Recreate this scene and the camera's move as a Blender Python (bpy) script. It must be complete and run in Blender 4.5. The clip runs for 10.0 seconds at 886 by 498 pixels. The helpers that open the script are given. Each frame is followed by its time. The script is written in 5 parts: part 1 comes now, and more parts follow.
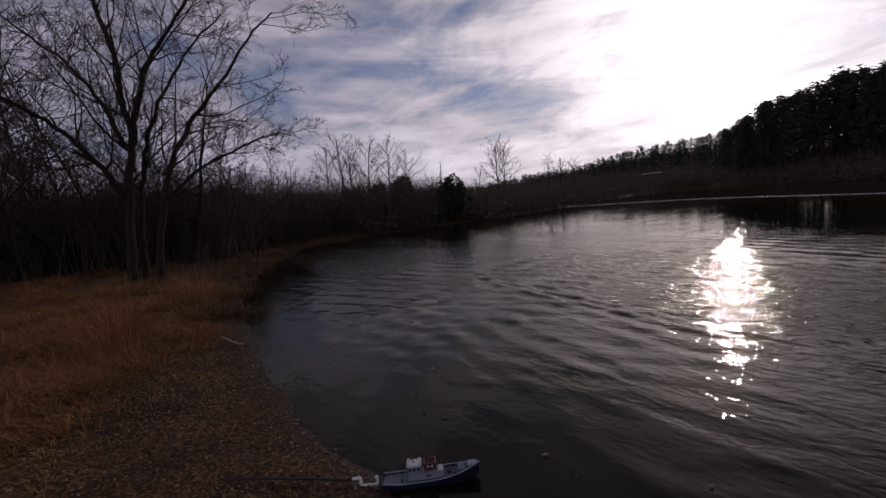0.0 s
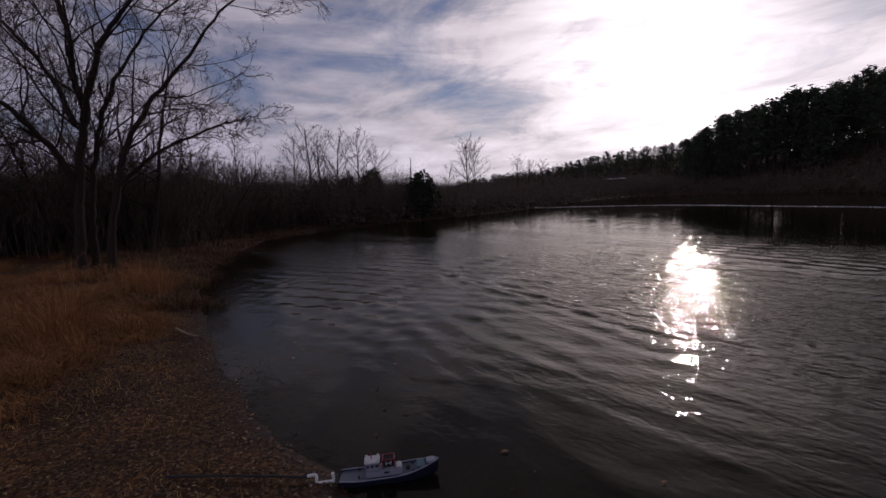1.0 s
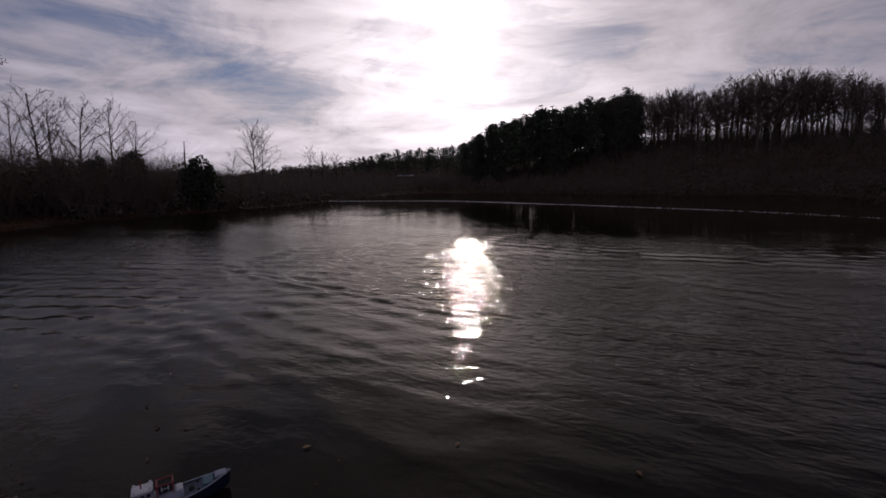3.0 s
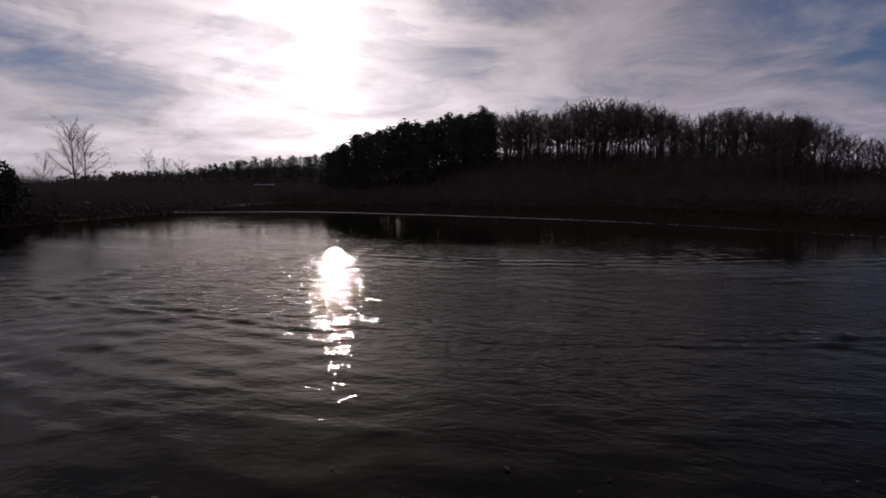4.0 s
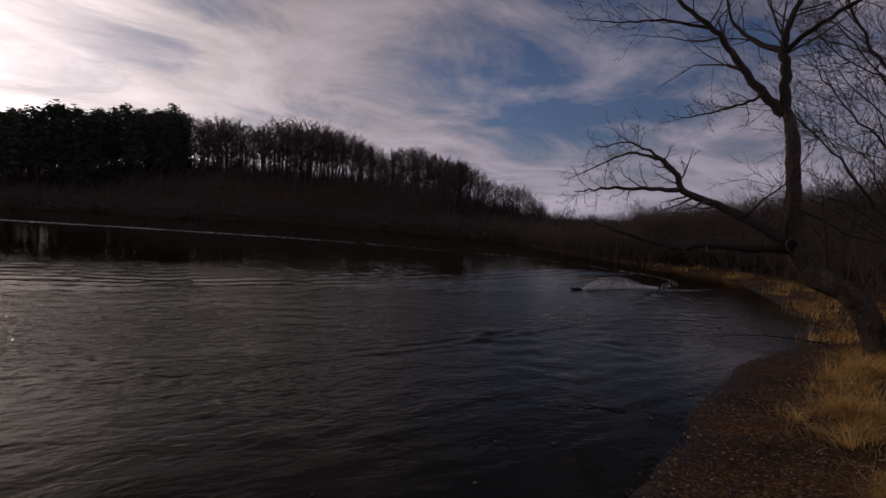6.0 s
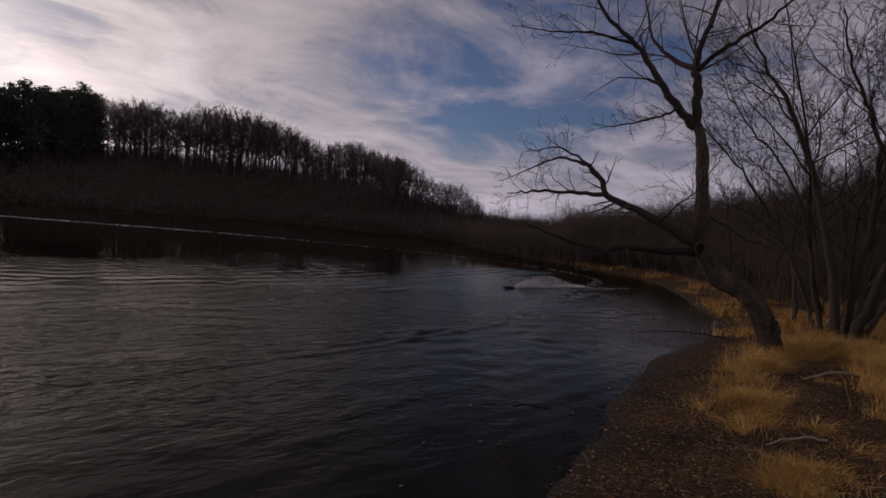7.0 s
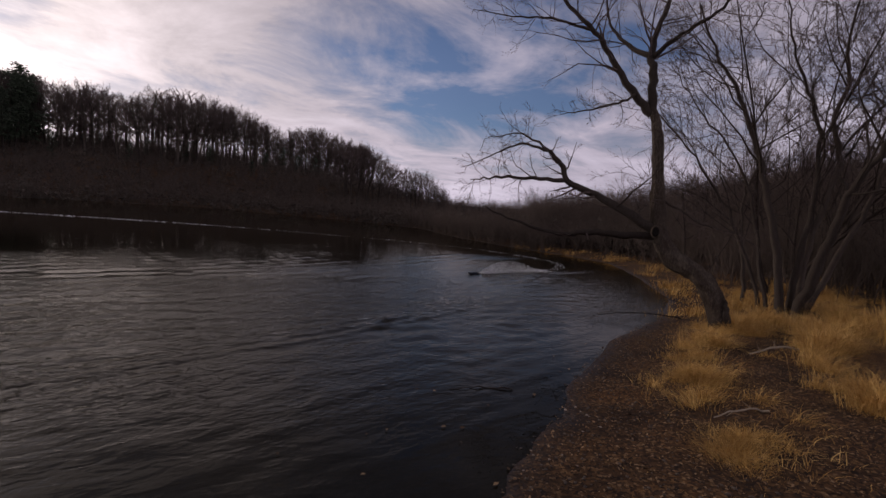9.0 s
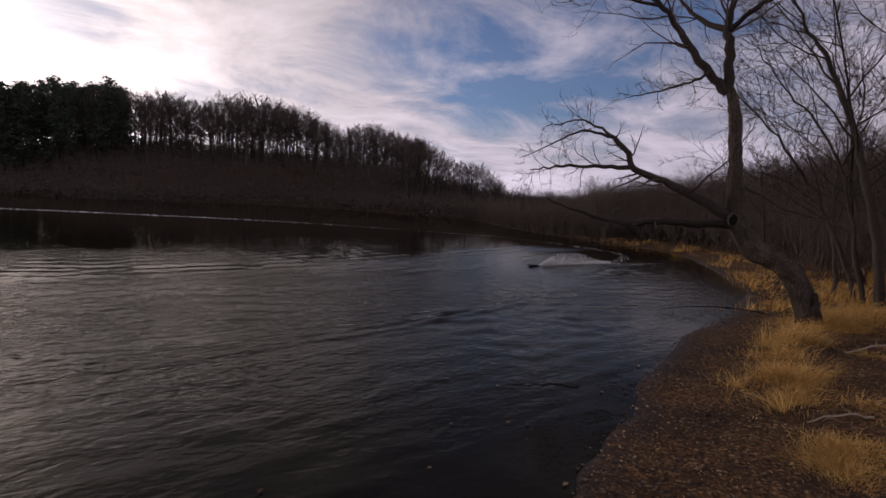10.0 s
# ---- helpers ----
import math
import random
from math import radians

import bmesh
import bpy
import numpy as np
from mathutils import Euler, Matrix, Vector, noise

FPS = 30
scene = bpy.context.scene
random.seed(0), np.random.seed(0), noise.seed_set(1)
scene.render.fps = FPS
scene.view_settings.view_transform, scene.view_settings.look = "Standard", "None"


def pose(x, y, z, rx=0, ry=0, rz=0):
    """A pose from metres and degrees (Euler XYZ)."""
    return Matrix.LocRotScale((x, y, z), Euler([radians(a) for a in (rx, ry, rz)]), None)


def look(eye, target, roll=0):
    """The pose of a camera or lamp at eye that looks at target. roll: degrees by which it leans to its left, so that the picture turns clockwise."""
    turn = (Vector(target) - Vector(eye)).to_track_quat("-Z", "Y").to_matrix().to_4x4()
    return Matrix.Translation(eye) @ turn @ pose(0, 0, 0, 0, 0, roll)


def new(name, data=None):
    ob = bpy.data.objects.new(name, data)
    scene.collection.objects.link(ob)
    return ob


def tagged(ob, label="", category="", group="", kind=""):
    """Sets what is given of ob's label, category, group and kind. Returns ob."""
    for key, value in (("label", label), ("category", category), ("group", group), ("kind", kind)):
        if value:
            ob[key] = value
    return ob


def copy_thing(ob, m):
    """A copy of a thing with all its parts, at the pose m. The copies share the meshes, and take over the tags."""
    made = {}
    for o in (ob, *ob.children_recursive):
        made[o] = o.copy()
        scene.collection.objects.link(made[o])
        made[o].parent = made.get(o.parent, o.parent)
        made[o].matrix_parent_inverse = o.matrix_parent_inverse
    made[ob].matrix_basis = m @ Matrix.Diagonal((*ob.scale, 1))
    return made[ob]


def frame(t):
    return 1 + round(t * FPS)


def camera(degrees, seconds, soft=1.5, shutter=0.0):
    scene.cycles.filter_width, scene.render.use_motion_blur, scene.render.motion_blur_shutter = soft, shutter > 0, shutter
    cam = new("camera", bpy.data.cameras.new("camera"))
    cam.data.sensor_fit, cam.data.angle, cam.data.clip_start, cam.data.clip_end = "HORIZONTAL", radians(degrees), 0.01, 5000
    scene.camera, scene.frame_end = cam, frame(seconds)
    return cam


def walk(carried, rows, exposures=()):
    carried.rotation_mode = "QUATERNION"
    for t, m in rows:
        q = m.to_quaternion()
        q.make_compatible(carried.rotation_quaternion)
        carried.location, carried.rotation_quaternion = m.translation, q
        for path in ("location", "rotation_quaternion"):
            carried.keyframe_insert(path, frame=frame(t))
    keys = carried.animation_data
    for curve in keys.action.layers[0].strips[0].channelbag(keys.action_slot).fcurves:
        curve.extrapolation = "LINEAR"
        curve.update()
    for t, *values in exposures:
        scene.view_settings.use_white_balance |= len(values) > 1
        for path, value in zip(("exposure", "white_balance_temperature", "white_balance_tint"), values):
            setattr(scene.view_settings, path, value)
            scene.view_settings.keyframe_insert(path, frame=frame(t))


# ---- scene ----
# ---- camera and walk ----
cam = camera(87.8, 10.0, soft=1.5, shutter=0.12)
ROWS = [
    (0.0, 0.054, -0.042, 1.848, 83.73, 5.06, 55.73),
    (0.5, 0.04, -0.036, 1.839, 83.68, 4.4, 54.25),
    (1.0, 0.016, -0.007, 1.817, 83.11, 2.7, 51.93),
    (1.5, -0.012, 0.021, 1.793, 82.93, 1.82, 47.93),
    (2.0, -0.033, 0.033, 1.777, 82.58, 0.44, 42.3),
    (2.5, -0.039, 0.024, 1.753, 82.16, 0.16, 34.88),
    (2.7, -0.037, 0.016, 1.744, 81.85, 0.34, 31.59),
    (4.0, -0.054, 0.018, 1.77, 82.87, 0.04, 10.5),
    (4.5, -0.066, 0.021, 1.773, 83.6, -1.5, -0.0),
    (5.0, -0.075, 0.019, 1.778, 84.51, -2.61, -9.6),
    (5.5, -0.069, 0.003, 1.763, 85.53, -2.79, -17.98),
    (6.0, -0.05, -0.004, 1.776, 86.23, -3.72, -24.8),
    (7.5, 0.031, -0.025, 1.818, 86.27, -5.23, -34.57),
    (8.0, 0.04, -0.036, 1.815, 86.01, -5.41, -36.19),
    (8.5, 0.053, -0.029, 1.813, 85.64, -5.12, -36.97),
    (9.0, 0.066, -0.022, 1.808, 85.22, -4.38, -36.72),
    (9.5, 0.069, 0.005, 1.806, 84.8, -4.17, -35.03),
    (10.0, 0.055, 0.049, 1.81, 83.8, -3.0, -29.8),
]
walk(cam, [(r[0], pose(*r[1:])) for r in ROWS],
     exposures=[(0.0, -0.05, 6600, 23), (4.5, -0.35, 6700, 23), (6.0, -0.2, 7000, 23), (8.0, 0.3, 7200, 22), (10.0, 0.7, 7100, 22)])

# ---- sky and sun ----
SUN_AZ, SUN_EL = radians(-24.0), radians(14.5)
SUN_DIR = Vector((math.sin(SUN_AZ) * math.cos(SUN_EL), math.cos(SUN_AZ) * math.cos(SUN_EL), math.sin(SUN_EL)))


def node(tree, kind, **values):
    n = tree.nodes.new(kind)
    for key, value in values.items():
        if key in n.inputs:
            n.inputs[key].default_value = value
    return n


def maths(tree, op, a, b=None, clamp=False):
    n = tree.nodes.new("ShaderNodeMath")
    n.operation, n.use_clamp = op, clamp
    for i, v in enumerate((a, b)):
        if v is None:
            continue
        if isinstance(v, (int, float)):
            n.inputs[i].default_value = v
        else:
            tree.links.new(v, n.inputs[i])
    return n.outputs[0]


def ramp(tree, fac, stops):
    n = tree.nodes.new("ShaderNodeValToRGB")
    el = n.color_ramp.elements
    while len(el) < len(stops):
        el.new(0.5)
    for e, (p, c) in zip(el, stops):
        e.position, e.color = p, (*c, 1) if len(c) == 3 else c
    tree.links.new(fac, n.inputs[0])
    return n.outputs[0]


def make_world():
    world = bpy.data.worlds.new("sky")
    scene.world = world
    world.use_nodes = True
    nt = world.node_tree
    nt.nodes.clear()
    L = nt.links.new
    out = nt.nodes.new("ShaderNodeOutputWorld")
    sky = nt.nodes.new("ShaderNodeTexSky")
    sky.sky_type, sky.sun_disc = "NISHITA", False
    sky.sun_elevation, sky.sun_rotation = SUN_EL, SUN_AZ
    sky.ozone_density, sky.dust_density = 4.0, 0.4
    clear = node(nt, "ShaderNodeBackground", Strength=0.05)
    deep = nt.nodes.new("ShaderNodeMix")
    deep.data_type, deep.blend_type = "RGBA", "MULTIPLY"
    deep.inputs["Factor"].default_value, deep.inputs["B"].default_value = 1.0, (0.92, 0.95, 1.08, 1)
    L(sky.outputs[0], deep.inputs["A"])
    L(deep.outputs["Result"], clear.inputs[0])
    tc = nt.nodes.new("ShaderNodeTexCoord")
    sep = nt.nodes.new("ShaderNodeSeparateXYZ")
    L(tc.outputs["Generated"], sep.inputs[0])
    # cloud sheet seen in perspective
    zz = maths(nt, "ADD", maths(nt, "MAXIMUM", sep.outputs[2], 0.0), 0.20)
    comb = nt.nodes.new("ShaderNodeCombineXYZ")
    L(maths(nt, "DIVIDE", sep.outputs[0], zz), comb.inputs[0])
    L(maths(nt, "DIVIDE", sep.outputs[1], zz), comb.inputs[1])

    def sheet(scale, turn, stretch, offset, detail, rough, warp):
        m = nt.nodes.new("ShaderNodeMapping")
        m.inputs["Rotation"].default_value = (0, 0, radians(turn))
        m.inputs["Scale"].default_value = stretch
        m.inputs["Location"].default_value = offset
        L(comb.outputs[0], m.inputs[0])
        n = node(nt, "ShaderNodeTexNoise", Scale=scale, Detail=detail, Roughness=rough, Distortion=warp)
        L(m.outputs[0], n.inputs["Vector"])
        return n.outputs[0]

    big = sheet(0.85, 37, (0.85, 1.3, 1), (3.1, 1.7, 0), 7.0, 0.6, 0.35)
    puff = sheet(1.5, 20, (1.0, 1.25, 1), (7.3, 2.2, 0), 9.0, 0.62, 0.5)
    # thin streaks of cirrus, drawn out along the horizon
    flat = maths(nt, "SQRT", maths(nt, "SUBTRACT", 1.0, maths(nt, "MULTIPLY", sep.outputs[2], sep.outputs[2])))
    band = nt.nodes.new("ShaderNodeCombineXYZ")
    L(maths(nt, "MULTIPLY", maths(nt, "DIVIDE", sep.outputs[0], flat), 1.6), band.inputs[0])
    L(maths(nt, "MULTIPLY", maths(nt, "DIVIDE", sep.outputs[1], flat), 1.6), band.inputs[1])
    L(maths(nt, "ADD", maths(nt, "MULTIPLY", sep.outputs[2], 13.0), maths(nt, "MULTIPLY", sep.outputs[0], 1.1)), band.inputs[2])
    streak = node(nt, "ShaderNodeTexNoise", Scale=1.25, Detail=6.0, Roughness=0.55, Distortion=0.9)
    L(band.outputs[0], streak.inputs["Vector"])

    def toward(az, el):
        n = nt.nodes.new("ShaderNodeVectorMath")
        n.operation = "DOT_PRODUCT"
        L(tc.outputs["Generated"], n.inputs[0])
        a, e = radians(az), radians(el)
        n.inputs[1].default_value = (math.sin(a) * math.cos(e), math.cos(a) * math.cos(e), math.sin(e))
        return n.outputs["Value"]

    # brightness of the thin cloud falls away from the sun
    sunward = toward(math.degrees(SUN_AZ), math.degrees(SUN_EL) + 1.0)
    d = maths(nt, "MAXIMUM", sunward, 0.0)
    glow = 0.17
    for power, share in ((3.0, 0.26), (14.0, 0.46), (60.0, 0.72), (700.0, 0.8)):
        glow = maths(nt, "ADD", maths(nt, "MULTIPLY", maths(nt, "POWER", d, power), share), glow)
    # unseen front-lit cloud opposite the sun, added to lift the land's shaded sides
    back = maths(nt, "MAXIMUM", maths(nt, "MULTIPLY", sunward, -1.0), 0.0)
    glow = maths(nt, "ADD", glow, maths(nt, "MULTIPLY", back, 0.55))
    # the sheet tears open in the north-east and thins out in the west
    gap = maths(nt, "POWER", maths(nt, "MAXIMUM", toward(40, 18), 0.0), 30.0)
    thin = maths(nt, "POWER", maths(nt, "MAXIMUM", toward(-72, 24), 0.0), 9.0)
    mixn = maths(nt, "ADD", maths(nt, "MULTIPLY", big, 0.40), maths(nt, "MULTIPLY", puff, 0.60))
    mixn = maths(nt, "SUBTRACT", mixn, maths(nt, "MULTIPLY", gap, 0.15))
    mixn = maths(nt, "SUBTRACT", mixn, maths(nt, "MULTIPLY", thin, 0.015))
    # streaked in the west, heaped in the east
    west = ramp(nt, maths(nt, "ADD", maths(nt, "MULTIPLY", sep.outputs[0], 0.5), 0.5), [(0.30, (1.0,) * 3), (0.55, (0.25,) * 3)])
    mixn = maths(nt, "ADD", mixn, maths(nt, "MULTIPLY", maths(nt, "MULTIPLY", maths(nt, "SUBTRACT", streak.outputs[0], 0.5), 0.24), west))
    # closer and paler towards the horizon
    low = ramp(nt, sep.outputs[2], [(0.05, (1, 1, 1)), (0.22, (0.0,) * 3)])
    mixn = maths(nt, "ADD", mixn, maths(nt, "MULTIPLY", low, 0.10))
    cover = ramp(nt, mixn, [(0.33, (0.05,) * 3), (0.42, (0.55,) * 3), (0.52, (1, 1, 1))])
    shade = ramp(nt, puff, [(0.32, (0.0,) * 3), (0.68, (1, 1, 1))])
    wisp = ramp(nt, streak.outputs[0], [(0.40, (0.0,) * 3), (0.66, (1, 1, 1))])
    tone = maths(nt, "ADD", maths(nt, "ADD", maths(nt, "MULTIPLY", shade, 0.52), maths(nt, "MULTIPLY", maths(nt, "MULTIPLY", wisp, 0.32), west)), 0.60)
    # dimmed towards the unseen zenith, added to darken the near water and land
    high = ramp(nt, sep.outputs[2], [(0.30, (1, 1, 1)), (0.62, (0.4,) * 3)])
    lum = maths(nt, "MULTIPLY", maths(nt, "MULTIPLY", maths(nt, "ADD", glow, maths(nt, "ADD", maths(nt, "MULTIPLY", low, 0.13), 0.12)), tone), high)
    tint = nt.nodes.new("ShaderNodeMix")
    tint.data_type = "RGBA"
    L(maths(nt, "POWER", d, 3.0, True), tint.inputs["Factor"])
    tint.inputs["A"].default_value, tint.inputs["B"].default_value = (0.87, 0.88, 1.10, 1), (1.0, 0.97, 0.965, 1)
    cloud = nt.nodes.new("ShaderNodeBackground")
    L(tint.outputs["Result"], cloud.inputs[0])
    L(lum, cloud.inputs[1])
    both = nt.nodes.new("ShaderNodeMixShader")
    L(maths(nt, "MAXIMUM", cover, maths(nt, "MULTIPLY", maths(nt, "POWER", d, 14.0), 1.0, True), True), both.inputs[0])
    L(clear.outputs[0], both.inputs[1])
    L(cloud.outputs[0], both.inputs[2])
    L(both.outputs[0], out.inputs[0])


make_world()
sun = new("sun", bpy.data.lights.new("sun", "SUN"))
sun.data.energy, sun.data.angle, sun.data.color = 0.55, radians(1.6), (1.0, 0.96, 0.93)
sun.matrix_world = look(SUN_DIR * 100, (0, 0, 0))

# ---- materials ----
def material(name, base, rough=0.8, metal=0.0, grain=(30.0, 0.25), stain=(2.0, 0.3), bump=0.3, dark=0.5, spec=0.3, per_object=0.0, per_island=0.0, stretch=(1, 1, 1), tint=None):
    """Two scales of variation and a fine relief on one base colour."""
    m = bpy.data.materials.new(name)
    m.use_nodes = True
    nt = m.node_tree
    L = nt.links.new
    b = nt.nodes["Principled BSDF"]
    b.inputs["Roughness"].default_value, b.inputs["Metallic"].default_value = rough, metal
    b.inputs["Specular IOR Level"].default_value = spec
    tc = nt.nodes.new("ShaderNodeTexCoord")
    mp = nt.nodes.new("ShaderNodeMapping")
    mp.inputs["Scale"].default_value = stretch
    L(tc.outputs["Object"], mp.inputs[0])
    fine = node(nt, "ShaderNodeTexNoise", Scale=grain[0], Detail=4.0, Roughness=0.6)
    broad = node(nt, "ShaderNodeTexNoise", Scale=stain[0], Detail=3.0)
    L(mp.outputs[0], fine.inputs["Vector"])
    L(mp.outputs[0], broad.inputs["Vector"])
    v = maths(nt, "ADD", maths(nt, "MULTIPLY", fine.outputs[0], grain[1] * 2), maths(nt, "MULTIPLY", broad.outputs[0], stain[1] * 2))
    v = maths(nt, "ADD", v, 1 - grain[1] - stain[1])
    if per_object:
        info = nt.nodes.new("ShaderNodeObjectInfo")
        v = maths(nt, "MULTIPLY", v, maths(nt, "ADD", maths(nt, "MULTIPLY", info.outputs["Random"], 2 * per_object), 1 - per_object))
    if per_island:
        geo = nt.nodes.new("ShaderNodeNewGeometry")
        v = maths(nt, "MULTIPLY", v, maths(nt, "ADD", maths(nt, "MULTIPLY", geo.outputs["Random Per Island"], 2 * per_island), 1 - per_island))
    lo = [c * dark for c in base]
    hi = [min(1, c * (2 - dark)) for c in (tint or base)]
    col = ramp(nt, maths(nt, "MULTIPLY", v, 0.5), [(0.15, lo), (0.5, base), (0.85, hi)])
    L(col, b.inputs["Base Color"])
    if bump:
        bp = node(nt, "ShaderNodeBump", Strength=bump, Distance=0.02)
        L(fine.outputs[0], bp.inputs["Height"])
        L(bp.outputs[0], b.inputs["Normal"])
    return m


def water_material():
    m = bpy.data.materials.new("lake_water")
    m.use_nodes = True
    nt = m.node_tree
    nt.nodes.clear()
    L = nt.links.new
    out = nt.nodes.new("ShaderNodeOutputMaterial")
    tc = nt.nodes.new("ShaderNodeTexCoord")

    def waves(scale, stretch, turn, detail=2.0, dist=0.3):
        mp = nt.nodes.new("ShaderNodeMapping")
        mp.inputs["Rotation"].default_value = (0, 0, radians(turn))
        mp.inputs["Scale"].default_value = stretch
        L(tc.outputs["Object"], mp.inputs[0])
        n = node(nt, "ShaderNodeTexNoise", Scale=scale, Detail=detail, Roughness=0.5, Distortion=dist)
        L(mp.outputs[0], n.inputs["Vector"])
        return n.outputs[0]

    # the lee of the far bank lies calm, the middle of the lake is ruffled
    sep = nt.nodes.new("ShaderNodeSeparateXYZ")
    L(tc.outputs["Object"], sep.inputs[0])
    calm = ramp(nt, maths(nt, "DIVIDE", sep.outputs[1], 60.0), [(0.0, (0.12,) * 3), (0.05, (0.25,) * 3), (0.07, (0.65,) * 3), (0.095, (1.0,) * 3), (0.14, (1.0, 1.0, 1.0)), (0.2, (0.6,) * 3), (0.28, (0.16,) * 3), (0.45, (0.08,) * 3), (1.0, (0.05,) * 3)])
    gust = ramp(nt, waves(0.22, (0.7, 1.8, 1), 10), [(0.36, (0.3,) * 3), (0.6, (1, 1, 1))])
    small = waves(4.6, (0.75, 1.5, 1), 4, 3.0, 0.4)
    tiny = waves(13.0, (1.15, 1.15, 1), -14, 2.0, 0.4)
    # cat's-paws: steep small ripples some way out
    paw = ramp(nt, maths(nt, "DIVIDE", sep.outputs[1], 60.0), [(0.07, (0.008,) * 3), (0.11, (0.013,) * 3), (0.16, (0.013,) * 3), (0.25, (0.009,) * 3)])
    mid = waves(8.0, (0.8, 1.5, 1), -6, 1.5, 0.6)
    h = maths(nt, "ADD", maths(nt, "MULTIPLY", small, 0.020), maths(nt, "MULTIPLY", tiny, paw))
    h = maths(nt, "ADD", h, maths(nt, "MULTIPLY", mid, 0.018))
    lee = ramp(nt, maths(nt, "DIVIDE", sep.outputs[0], 20.0), [(0.33, (1, 1, 1)), (0.58, (0.3,) * 3)])
    h = maths(nt, "MULTIPLY", maths(nt, "MULTIPLY", maths(nt, "MULTIPLY", h, gust), calm), lee)
    bp = node(nt, "ShaderNodeBump", Strength=1.0, Distance=1.0)
    L(h, bp.inputs["Height"])
    fres = node(nt, "ShaderNodeFresnel", IOR=1.222)
    L(bp.outputs[0], fres.inputs["Normal"])
    clear = node(nt, "ShaderNodeBsdfTransparent", Color=(0.4, 0.31, 0.23, 1))
    murk = node(nt, "ShaderNodeBsdfDiffuse", Color=(0.014, 0.012, 0.008, 1))
    body = nt.nodes.new("ShaderNodeMixShader")
    body.inputs[0].default_value = 0.6
    L(clear.outputs[0], body.inputs[1])
    L(murk.outputs[0], body.inputs[2])
    gloss = node(nt, "ShaderNodeBsdfGlossy", Roughness=0.014, Color=(0.88, 0.84, 0.77, 1))
    L(bp.outputs[0], gloss.inputs["Normal"])
    mix = nt.nodes.new("ShaderNodeMixShader")
    L(fres.outputs[0], mix.inputs[0])
    L(body.outputs[0], mix.inputs[1])
    L(gloss.outputs[0], mix.inputs[2])
    L(mix.outputs[0], out.inputs[0])
    return m


BARK = material("bark_grey", (0.055, 0.043, 0.035), 0.9, grain=(30, 0.45), stain=(3.0, 0.4), bump=1.0, spec=0.1, per_object=0.25, stretch=(1, 1, 0.22), dark=0.3)
BARK_DARK = material("bark_brown", (0.038, 0.029, 0.024), 0.9, grain=(30, 0.45), stain=(3.0, 0.4), bump=1.0, spec=0.08, stretch=(1, 1, 0.3))
BARK_FURROWED = material("bark_furrowed", (0.062, 0.047, 0.036), 0.95, spec=0.08, grain=(42, 0.6), stain=(4.0, 0.5), bump=1.0, dark=0.2, stretch=(1, 1, 0.4), tint=(0.11, 0.09, 0.07))
TWIG = material("twig_brown", (0.076, 0.054, 0.047), 0.9, grain=(14, 0.2), stain=(1.1, 0.3), bump=0.0, per_object=0.25)
NEEDLE = material("pine_needle", (0.04, 0.055, 0.032), 0.7, grain=(9, 0.3), stain=(0.5, 0.35), bump=0.0, per_object=0.3, per_island=0.3)
GRASS = material("dry_grass", (0.50, 0.27, 0.072), 0.75, grain=(5, 0.2), stain=(2.0, 0.55), bump=0.0, per_island=0.45, dark=0.35, tint=(0.58, 0.39, 0.145))
GRASS_RUST = material("rust_grass", (0.30, 0.13, 0.042), 0.8, grain=(5, 0.25), stain=(0.9, 0.6), bump=0.0, per_island=0.4, dark=0.3, tint=(0.26, 0.13, 0.045))
GRASS_DULL = material("dull_grass", (0.11, 0.06, 0.03), 0.85, grain=(5, 0.25), stain=(0.9, 0.6), bump=0.0, per_island=0.4, dark=0.3, tint=(0.16, 0.09, 0.045))
LITTER = material("leaf_litter", (0.10, 0.052, 0.022), 0.85, grain=(12, 0.25), stain=(1.0, 0.4), bump=0.0, per_island=0.6, dark=0.3, tint=(0.22, 0.14, 0.075))
STONE_PALE = material("pale_pebble", (0.26, 0.21, 0.17), 0.7, grain=(40, 0.2), stain=(3, 0.25), bump=0.0, per_island=0.5)
STONE = material("beach_pebble", (0.085, 0.064, 0.05), 0.7, grain=(40, 0.2), stain=(3, 0.25), bump=0.2, per_island=0.45)
THICKET = material("thicket_leaf", (0.10, 0.08, 0.062), 0.85, grain=(3, 0.3), stain=(0.2, 0.35), bump=0.0, per_island=0.4)
BRUSH = material("brush_twig", (0.078, 0.056, 0.043), 0.9, grain=(6, 0.2), stain=(0.3, 0.35), bump=0.0, per_island=0.35)


